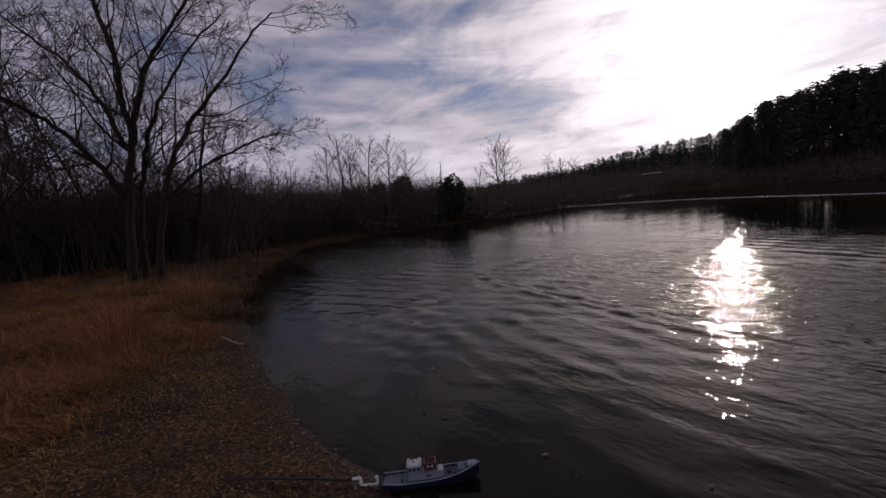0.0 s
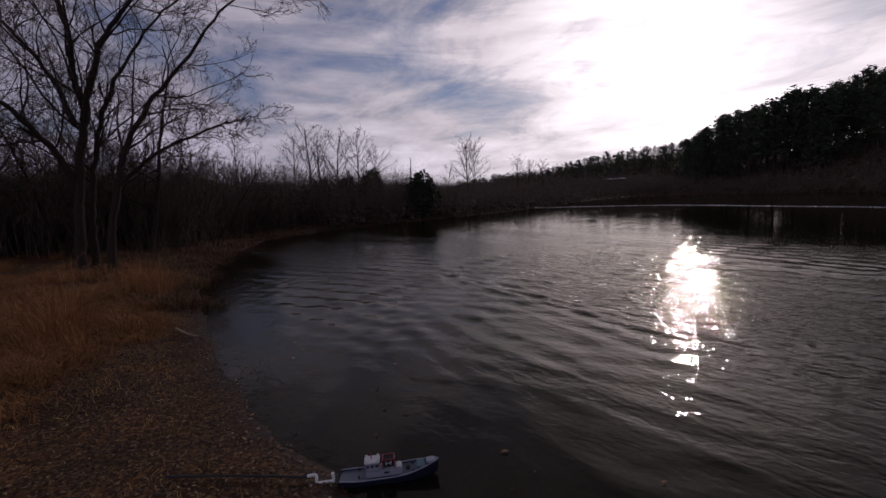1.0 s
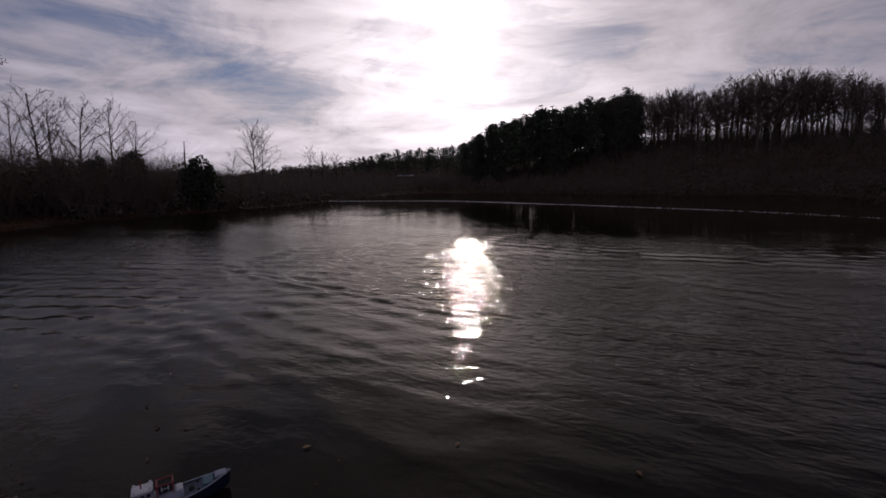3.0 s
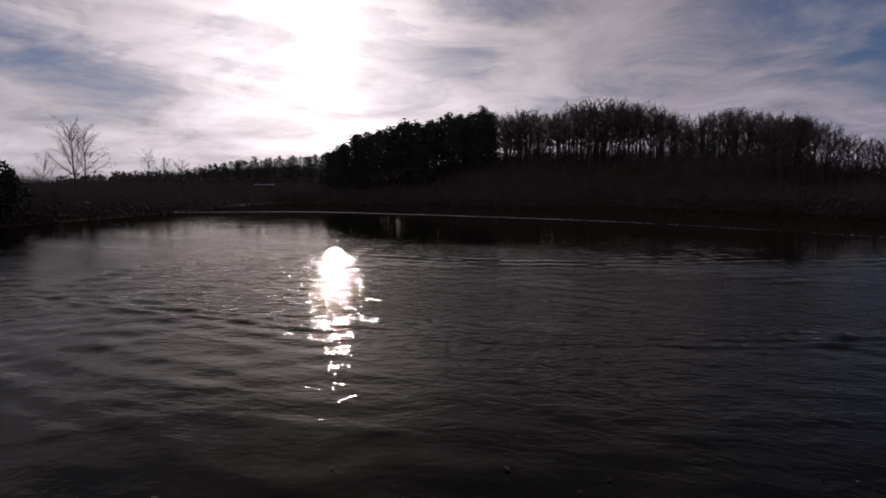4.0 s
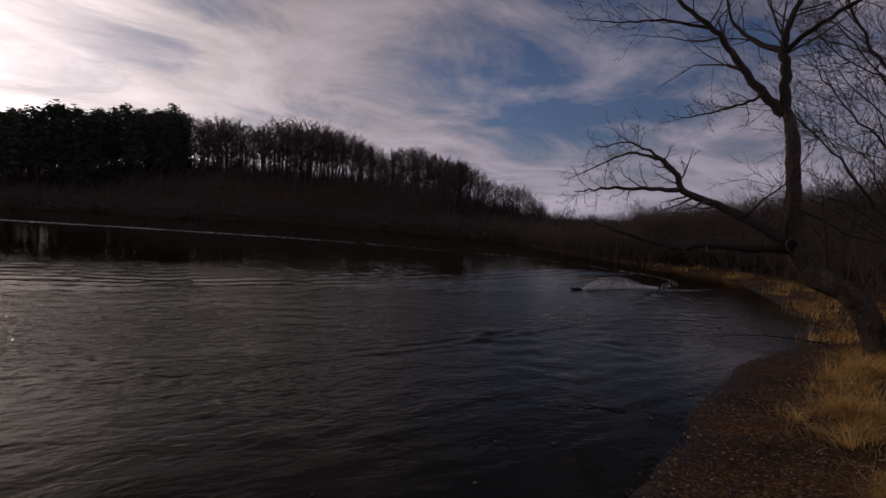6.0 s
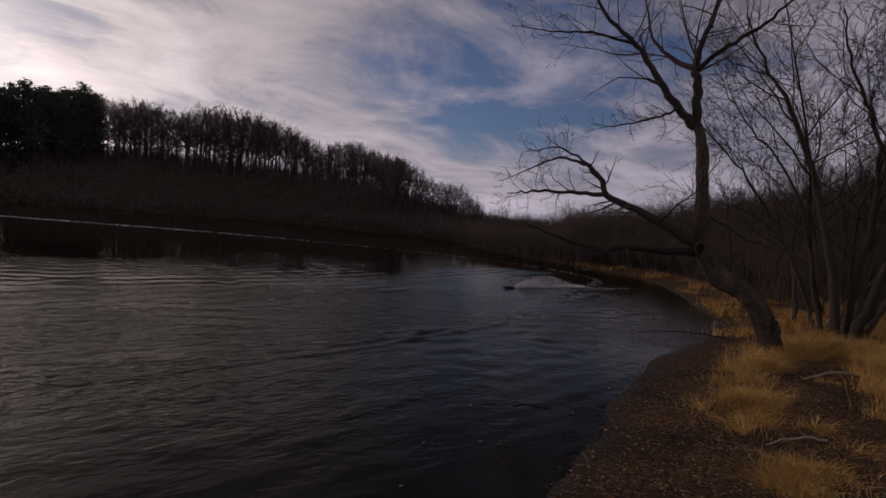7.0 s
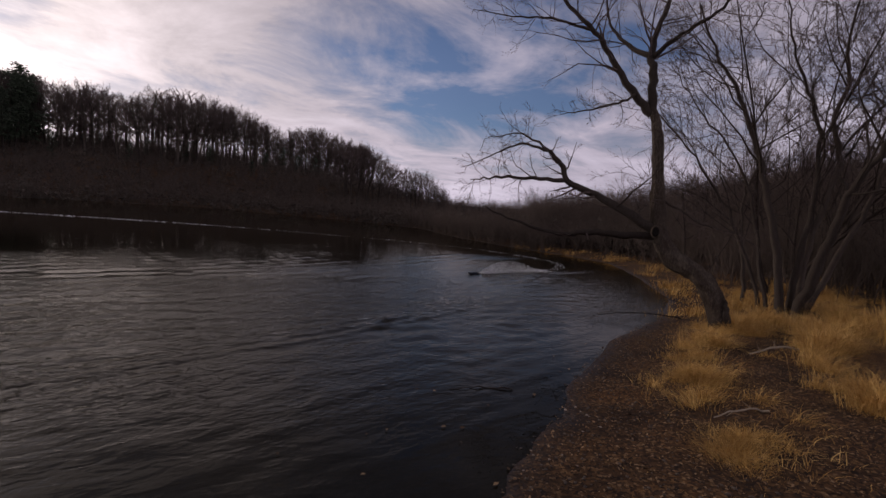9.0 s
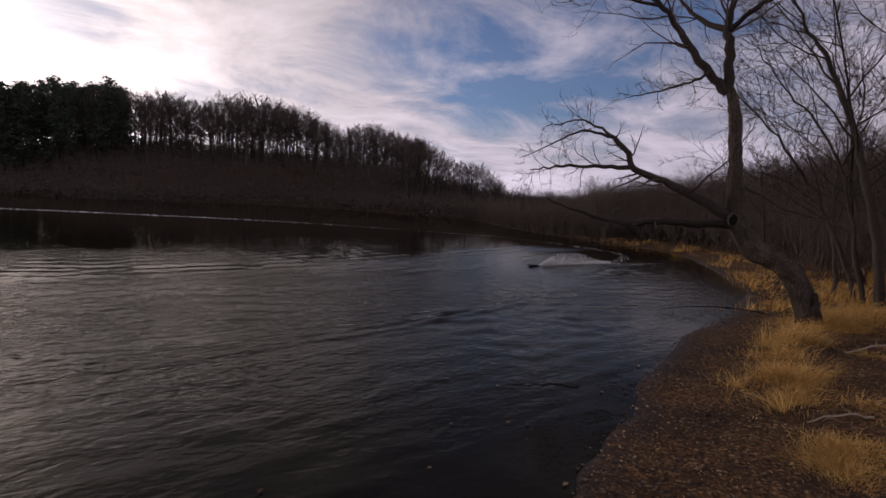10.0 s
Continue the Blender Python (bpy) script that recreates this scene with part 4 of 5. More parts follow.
stand(bare_tree(62, 8.0, 0.05, stems=5, lean=0.2, first=0.22, limbs=15, subs=5, twigs=5, spray=4, twig_r=0.0055, narrow=50, bark=BARK_DARK, name="clump_tree"), 14.6, 4.2, "grey tree of five slim stems behind the beach")
stand(bare_tree(63, 9.0, 0.06, stems=4, lean=0.2, first=0.22, limbs=12, subs=5, twigs=5, spray=4, twig_r=0.0055, narrow=50, bark=BARK_DARK, name="clump_tree"), 13.5, 1.2, "spreading grey tree of several stems by the reeds")
shaped_tree("big_bare_tree", 71, (-15.4, 0.0), -90.4, [
    ([(-0.2, -0.3, 0.0), (-0.12, 0.9, 0.0), (-0.03, 1.7, 0.0), (0.15, 3.2, 0.0), (0.34, 4.1, 0.0), (0.21, 5.0, 0.1), (0.22, 6.1, 0.2), (0.05, 7.1, 0.3), (-0.16, 8.2, 0.4), (-0.3, 9.6, 0.5)], 0.135, 0.03, 0.34),
    ([(0.28, 3.9, 0.0), (0.62, 5.2, -0.2), (0.97, 6.1, -0.4), (1.6, 7.0, -0.5), (2.35, 8.3, -0.6), (2.8, 9.8, -0.6)], 0.09, 0.02, 0.1),
    ([(0.1, -0.3, 0.25), (0.17, 0.9, 0.25), (0.27, 1.9, 0.3), (0.48, 3.2, 0.4), (0.76, 4.3, 0.5), (1.43, 5.7, 0.6), (2.33, 7.05, 0.7), (3.22, 8.0, 0.8)], 0.10, 0.02, 0.3),
    ([(0.45, -0.3, -0.2), (0.55, 0.9, -0.2), (0.81, 2.05, -0.3), (1.1, 3.15, -0.4), (1.68, 4.3, -0.5), (2.58, 5.45, -0.6), (3.75, 7.05, -0.8), (4.3, 7.6, -0.9)], 0.11, 0.02, 0.3),
    ([(0.83, 2.2, -0.3), (1.65, 2.97, -0.6), (2.65, 3.52, -0.8), (3.51, 3.86, -0.9), (4.24, 4.12, -1.0)], 0.06, 0.012, 0.1),
    ([(-0.04, 2.27, 0.0), (-0.38, 3.05, -0.3), (-0.88, 3.8, -0.6), (-1.58, 4.45, -0.8), (-2.25, 4.9, -1.0), (-3.4, 5.5, -1.2)], 0.09, 0.02, 0.1),
    ([(0.11, 3.8, 0.0), (-0.23, 5.0, 0.3), (-0.81, 6.0, 0.5), (-1.39, 6.6, 0.7), (-2.4, 7.6, 0.9)], 0.07, 0.015, 0.1),
], "large spreading leafless tree of several stems over rusty grass", (15, 7, 6, 4), BARK_DARK, 0.007)
stand(bare_tree(72, 10.5, 0.07, stems=4, lean=0.12, first=0.18, limbs=15, subs=6, twigs=6, spray=4, twig_r=0.0085, narrow=55, bark=BARK_DARK, name="bank_tree"), -17.5, -3.6, "dark leafless tree with low spreading boughs")
stand(bare_tree(73, 7.0, 0.10, stems=2, lean=0.16, first=0.18, limbs=11, subs=6, twigs=5, spray=3, twig_r=0.008, narrow=55, bark=BARK_DARK, name="bank_tree"), -18.5, 1.4, "smaller leafless tree leaning toward the water")


bank_kinds = [(bare_tree(80 + k, 9.0, 0.075, stems=2, lean=0.12, first=0.14, limbs=12, subs=6, twigs=5, spray=0, twig_r=0.012, narrow=50, bark=BARK_DARK, name="bank_tree"), 9.0) for k in range(3)]
place(bank_kinds, rng, arc_spots(rng, 36, -105, -75, 18, 28, bank_top([-105, -92, -84, -75], [24, 17, 11, 8], (0.6, 1.1))), "dark leafless tree crowding the bank of the lake", "tree", "dark trees on the bank")
place(bank_kinds, rng, arc_spots(rng, 9, 70, 100, 15, 22, bank_top([70, 100], [17, 24], (0.8, 1.1))), "leafless tree with dense fine twigs behind the beach", "tree", "twiggy trees behind the beach")


# ---- grass ----
def blades(rng, spots, per, high, spread_r, flop, width):
    """Dry blades in tufts, each arching over to one side and ending in a point."""
    n = len(spots) * per
    c = np.repeat(spots, per, 0)
    a = rng.uniform(0, 6.28, n)
    rad = np.abs(rng.normal(0, spread_r, n))
    x, y = c[:, 0] + rad * np.cos(a), c[:, 1] + rad * np.sin(a)
    wild = np.clip(0.7 + 0.6 * ripple(c[:, 0], c[:, 1], 2.3, 0.7), 0.3, 1.25)
    h = np.repeat(rng.uniform(0.45, 1.2, len(spots)) * high, per) * rng.uniform(0.35, 1.15, n) ** 1.3 * wild
    a = a + rng.normal(0, 0.8, n)
    wind = np.repeat(rng.normal(0, 0.35, (len(spots), 2)), per, 0) + np.array([0.25, -0.15])
    out = np.stack([np.cos(a) + wind[:, 0], np.sin(a) + wind[:, 1], 0 * a], 1)
    lean = np.abs(rng.normal(flop, 0.45, n))
    base = np.stack([x, y, ground_height(x, y) - 0.02], 1)
    up = np.array([0, 0, 1.0])
    b = rng.uniform(0, 6.28, n)
    w = np.stack([np.cos(b), np.sin(b), 0 * b], 1) * width
    rows = [base - w, base + w]
    for t, k in ((0.4, 0.9), (0.75, 0.6)):
        mid = base + out * (lean * h * 0.75 * t ** 2)[:, None] + up * (h * (t - 0.28 * np.minimum(lean, 1.6) * t ** 2))[:, None]
        rows += [mid - w * k, mid + w * k]
    tip = base + out * (lean * h * 0.95)[:, None] + up * np.maximum(h * (1 - 0.42 * np.minimum(lean, 2.0)), 0.02)[:, None]
    v = np.stack(rows + [tip], 1).reshape(-1, 3)
    m = np.arange(n) * 7
    return v, np.concatenate([np.stack([m + i, m + j, m + k], 1) for i, j, k in ((0, 1, 3), (0, 3, 2), (2, 3, 5), (2, 5, 4), (4, 5, 6))])


def ragged(rng, p, keep=-0.15):
    """Thins out a patch so that its edge breaks up into single tufts."""
    f = ripple(p[:, 0], p[:, 1], 2.9, 1.1) + 0.6 * ripple(p[:, 0], p[:, 1], 6.5, 0.3) + rng.normal(0, 0.35, len(p))
    return p[f > keep]


def patch(rng, n, centre, size, turn=0.0):
    p = rng.normal(0, 0.5, (n, 2)) * size
    c, s = math.cos(turn), math.sin(turn)
    p = p @ np.array([[c, s], [-s, c]]) + centre
    return p[shore_distance(p[:, 0], p[:, 1]) > 0.55]


def beach(rng, n, x0, x1, y0, y1, lo, hi):
    p = np.stack([rng.uniform(x0, x1, n), rng.uniform(y0, y1, n)], 1)
    s = shore_distance(p[:, 0], p[:, 1])
    return p[(s > lo) & (s < hi)]


r5 = np.random.default_rng(5)
golden = np.concatenate([patch(r5, 110, (5.75, 2.45), (0.95, 0.28), 0.38), patch(r5, 16, (4.9, 2.0), (0.3, 0.2), 0.4), patch(r5, 30, (7.3, 2.85), (0.8, 0.25), 0.2),
                         patch(r5, 90, (7.8, 1.65), (1.2, 0.2), 0.22), patch(r5, 30, (5.9, 0.8), (0.5, 0.14), 0.2),
                         patch(r5, 110, (10.8, 2.2), (2.2, 0.4), 0.1), patch(r5, 60, (9.6, 3.1), (1.4, 0.3)), patch(r5, 150, (15, 3.5), (4.0, 2.0))])
golden = ragged(r5, golden, 0.05)
foot = np.array([(8.57 + 0.34 * math.cos(k * 0.63), 3.08 + 0.34 * math.sin(k * 0.63)) for k in range(10)])
golden = np.concatenate([golden, foot, foot + r5.normal(0, 0.15, foot.shape)])
stuff("golden_grass", blades(r5, golden, 180, 0.50, 0.11, 1.15, 0.0019), GRASS, "tufts of golden dry grass on the bank", "grass")
stuff("low_grass", blades(r5, ragged(r5, np.concatenate([patch(r5, 34, (3.95, 1.25), (0.34, 0.1), 0.3), patch(r5, 26, (4.9, 1.3), (0.9, 0.16), 0.3)])), 120, 0.17, 0.10, 1.3, 0.0014), GRASS, "low sparse tufts of dry grass among fallen leaves", "grass")
reeds = patch(r5, 60, (12.4, 1.2), (2.6, 0.6))
stuff("dry_reeds", blades(r5, reeds, 60, 0.85, 0.25, 0.3, 0.003), GRASS, "stiff straw-coloured reeds behind the grass", "reeds")
sp = scatter(r5, 1200, 45, 74, 9.5, 40, 0.2, 2.0)
stuff("bank_grass", blades(r5, sp, 34, 0.34, 0.22, 0.8, 0.006), GRASS, "orange strip of dry grass along the curved bank", "grass")
rust = np.concatenate([patch(r5, 150, (-10.0, -0.6), (4.6, 1.4), 0.1), patch(r5, 70, (-6.8, -1.0), (1.8, 0.8)), patch(r5, 34, (-5.4, -1.5), (1.0, 0.6)), patch(r5, 60, (-11.5, 0.9), (4.0, 0.9), 0.15),
                       patch(r5, 16, (-7.8, 0.45), (1.0, 0.35)), patch(r5, 170, (-13.0, -2.8), (6.0, 2.5))])
rust = ragged(r5, rust, -0.4)
bare_edge = np.interp(rust[:, 1], [-1.05, -0.56, -0.17, 0.1, 0.66, 1.64], [-4.6, -4.8, -5.3, -5.9, -6.7, -10.1])
rust = rust[(rust[:, 0] < bare_edge + r5.normal(0, 0.22, len(rust)))]
wisps = np.concatenate([patch(r5, 26, (-10.5, 0.9), (2.6, 0.5), 0.1), patch(r5, 12, (-7.6, -0.2), (0.8, 0.5))])
stuff("tall_grass", blades(r5, wisps, 90, 1.05, 0.16, 0.6, 0.0028), GRASS_RUST, "taller rust-coloured grass wisps above the mat", "grass")
stuff("rust_grass", blades(r5, rust, 130, 0.52, 0.18, 1.5, 0.0032), GRASS_RUST, "matted rust-brown dry grass on the lake bank", "grass")
sp = np.concatenate([scatter(r5, 2200, -92, -52, 12, 34, -0.08, 3.4), scatter(r5, 2600, -88, -55, 9, 26, -0.12, 0.9)])
stuff("shore_grass", blades(r5, sp, 26, 0.34, 0.25, 1.0, 0.007), GRASS_DULL, "brown dry grass fringing the lake shore", "grass")
thin = np.concatenate([beach(r5, 1200, 1.5, 8, -1, 4.0, 0.6, 3.5), beach(r5, 1200, -8, -1.5, -2.5, 1.5, 0.5, 3.0)])
stuff("thin_grass", blades(r5, thin, 5, 0.11, 0.05, 0.9, 0.002), GRASS, "stray dry blades between the fallen leaves", "grass")


# ---- leaf litter and pebbles on the beach ----
def litter(rng, p, size):
    n = len(p)
    a = rng.uniform(0, 6.28, n)
    s = size * rng.uniform(0.5, 1.3, n)
    z = ground_height(p[:, 0], p[:, 1]) + 0.008
    c = np.stack([p[:, 0], p[:, 1], z], 1)
    u = np.stack([np.cos(a), np.sin(a), rng.normal(0, 0.25, n)], 1) * s[:, None]
    w = np.stack([-np.sin(a), np.cos(a), rng.normal(0, 0.3, n)], 1) * (s * 0.55)[:, None]
    lift = np.array([0, 0, 1.0]) * (s * rng.uniform(0.0, 0.5, n))[:, None]
    v = np.stack([c - u, c + w + lift, c + u, c - w + lift], 1).reshape(-1, 3)
    m = np.arange(n) * 4
    return v, np.concatenate([np.stack([m, m + 1, m + 2], 1), np.stack([m, m + 2, m + 3], 1)])


def pebbles(rng, p, size):
    n = len(p)
    s = size * rng.uniform(0.4, 1.5, n) ** 1.4
    c = np.stack([p[:, 0], p[:, 1], ground_height(p[:, 0], p[:, 1]) + s * 0.15], 1)
    octa = np.array([[1, 0, 0], [0, 1, 0], [-1, 0, 0], [0, -1, 0], [0, 0, 0.6], [0, 0, -0.6]], float)
    v = c[:, None] + (octa[None] * (1 + rng.normal(0, 0.22, (n, 6, 1)))) * s[:, None, None]
    m = np.arange(n) * 6
    tri = [(0, 1, 4), (1, 2, 4), (2, 3, 4), (3, 0, 4), (1, 0, 5), (2, 1, 5), (3, 2, 5), (0, 3, 5)]
    return v.reshape(-1, 3), np.concatenate([np.stack([m + a, m + b, m + d], 1) for a, b, d in tri])


r6 = np.random.default_rng(6)
leaf_at = np.concatenate([beach(r6, 19000, 0.8, 9, -1, 4.5, -0.05, 3.0), beach(r6, 19000, -9, -1, -2.5, 1.6, -0.05, 3.0)])
stuff("fallen_leaves", litter(r6, leaf_at, 0.014), LITTER, "scattered brown and tan fallen leaves on the beach", "leaves")
stone_at = np.concatenate([beach(r6, 3600, 0.8, 8, 0, 4.5, -0.35, 1.6), beach(r6, 3600, -9, -1, -1, 1.8, -0.35, 1.4)])
stuff("beach_pebbles", pebbles(r6, stone_at, 0.011), STONE, "small grey and tan pebbles along the waterline", "pebbles")
pale_at = np.concatenate([beach(r6, 700, 1.2, 8, 0.5, 4.5, -0.05, 0.4), beach(r6, 1100, -9, -1.5, 0, 1.8, -0.05, 0.3)])
stuff("pale_pebbles", pebbles(r6, pale_at, 0.011), STONE_PALE, "strip of pale pebbles and shell bits at the waterline", "pebbles")

# ---- wake and spray of the small racing boat ----
def spline(points, n):
    p = np.array(points, float)
    q = np.vstack([2 * p[0] - p[1], p, 2 * p[-1] - p[-2]])
    u = np.linspace(0, len(p) - 1 - 1e-6, n)
    i, t = u.astype(int) + 1, (u % 1)[:, None]
    a, b, c, d = q[i - 1], q[i], q[i + 1], q[i + 2]
    return 0.5 * (2 * b + (c - a) * t + (2 * a - 5 * b + 4 * c - d) * t * t + (3 * b - a - 3 * c + d) * t ** 3)


FOAM = material("foam_white", (0.78, 0.79, 0.8), 0.5, grain=(9, 0.1), stain=(1, 0.1), bump=0.0)
WAKE = [(-33, 33.5), (-20, 37.5), (-10, 35), (0, 31.0), (6, 27.6), (11, 23.2), (14.2, 19.5), (15.6, 15.5), (15.2, 12.2), (13.2, 10.7), (11.2, 10.35)]


def foam_trail():
    rng = np.random.default_rng(8)
    n = 15000
    p = spline(WAKE, n)
    keep = rng.random(n) < np.interp(p[:, 0], [-30, -6, 2, 8, 13], [0.9, 0.6, 0.3, 0.12, 0.07])
    p = p[keep]
    n = len(p)
    p = p + rng.normal(0, 0.10, (n, 2)) + np.stack([0 * p[:, 0], 0.05 * np.sin(np.arange(n) * 0.01)], 1)
    s = rng.uniform(0.012, 0.045, n) * np.interp(p[:, 0], [-5, 12], [1.0, 0.5])
    a = rng.uniform(0, 6.28, n)
    z = water_height(p[:, 0], p[:, 1]) + rng.uniform(0.008, 0.022, n)
    c = np.stack([p[:, 0], p[:, 1], z], 1)
    u = np.stack([np.cos(a) * s * 1.5, np.sin(a) * s * 1.5, rng.normal(0, 0.3, n) * s], 1)
    w = np.stack([-np.sin(a) * s * 0.6, np.cos(a) * s * 0.6, rng.normal(0, 0.3, n) * s], 1)
    v = np.stack([c - u, c + w, c + u, c - w], 1).reshape(-1, 3)
    m = np.arange(n) * 4
    stuff("foam_trail", (v, np.concatenate([np.stack([m, m + 1, m + 2], 1), np.stack([m, m + 2, m + 3], 1)])), FOAM, "thin curved line of pale foam on the water", "foam")


foam_trail()
BOAT_AT, BOAT_TURN = (9.0, 10.2), math.atan2(-0.2, -2.4)


def spray_plume():
    rng = np.random.default_rng(9)
    n = 7000
    u = rng.random(n) ** 1.6
    back = np.array([math.cos(BOAT_TURN), math.sin(BOAT_TURN)]) * -1
    side = np.array([-back[1], back[0]])
    d = 0.35 + u * 3.2
    high = 0.42 * np.sin(np.clip(u * 1.25, 0, 1) * math.pi) ** 0.7 * (1 - 0.35 * u)
    z = 0.01 + rng.random(n) ** 2.4 * high
    xy = np.array(BOAT_AT) + d[:, None] * back + (rng.normal(0, 0.05, n) + rng.normal(0, 0.16, n) * u)[:, None] * side
    s = rng.uniform(0.004, 0.012, n)
    c = np.concatenate([xy, z[:, None]], 1)
    v = (c[:, None] + rng.normal(0, 1, (n, 4, 3)) * s[:, None, None]).reshape(-1, 3)
    m = np.arange(n) * 4
    f = np.concatenate([np.stack([m, m + 1, m + 2], 1), np.stack([m, m + 2, m + 3], 1), np.stack([m, m + 3, m + 1], 1), np.stack([m + 1, m + 3, m + 2], 1)])
    stuff("water_spray", (v, f), FOAM, "fine white water droplets thrown up behind a racing boat", "spray")


spray_plume()


# ---- boats ----
def paint(name, base, rough=0.4, metal=0.0):
    return material(name, base, rough, metal, grain=(120, 0.06), stain=(18, 0.12), bump=0.08, dark=0.7, spec=0.5)


NAVY = paint("navy_paint", (0.012, 0.016, 0.035))
GREY = paint("grey_deck", (0.10, 0.12, 0.16), 0.6)
PALE = paint("pale_grey_paint", (0.27, 0.28, 0.35), 0.55)
WHITE = paint("white_paint", (0.6, 0.6, 0.62), 0.45)
RED = paint("red_paint", (0.2, 0.02, 0.025), 0.5)
BLACK = paint("black_rubber", (0.015, 0.015, 0.016), 0.7)
TEAL = paint("teal_paint", (0.06, 0.14, 0.17), 0.5)
PVC = paint("white_pvc", (0.8, 0.8, 0.78), 0.35)
ASH = material("pale_driftwood", (0.34, 0.27, 0.2), 0.85, grain=(30, 0.3), stain=(5, 0.3), bump=0.4)


def box(x, y, z, sx, sy, sz, bevel=0.004, taper=1.0, segments=2):
    """A bevelled block, in a bmesh; taper narrows its top."""
    bm = bmesh.new()
    bmesh.ops.create_cube(bm, size=1)
    for v in bm.verts:
        k = taper if v.co.z > 0 else 1.0
        v.co = Vector((x + v.co.x * sx * k, y + v.co.y * sy * k, z + v.co.z * sz))
    bmesh.ops.bevel(bm, geom=bm.edges[:], offset=bevel, segments=segments, affect="EDGES")
    return bm


def pipe_mesh(points, r, mat, name, sides=10, steps=4):
    limb = bent(points, r, r, np.random.default_rng(1), steps, 0.0)
    v, f = tube(limb[0], np.full(len(limb[0]), r), sides)
    faces = f.tolist() + [list(range(sides))[::-1], list(range(len(v) - sides, len(v)))]
    return mesh_of(name, v, faces, mat, False)


def hull_mesh(length, beam, keel, sheer, mat, n=22, m=9, full=0.55):
    """A round-bilged hull, stern to bow, with a rising sheer."""
    rows = []
    for i in range(n + 1):
        u = i / n
        half = beam / 2 * (1 - max(0, (u - full) / (1 - full)) ** 2.4) * (0.86 + 0.14 * min(1, u / 0.15))
        half = max(half, 0.004)
        top = sheer(u)
        low = keel * (1 - max(0, (u - 0.75) / 0.25) ** 2 * 1.0)
        row = []
        for j in range(m + 1):
            w = j / m * 2 - 1
            y = half * math.copysign(abs(math.sin(w * math.pi / 2)) ** 0.8, w)
            z = low + (top - low) * abs(w) ** 2.6
            row.append(((u - 0.5) * length + 0.02 * abs(w) * u, y, z))
        rows.append(row)
    v = [p for r in rows for p in r]
    k = m + 1
    f = [(i * k + j, i * k + j + 1, (i + 1) * k + j + 1, (i + 1) * k + j) for i in range(n) for j in range(m)]
    f.append(tuple(range(k))[::-1])
    return mesh_of("hull", v, f, mat, True), rows


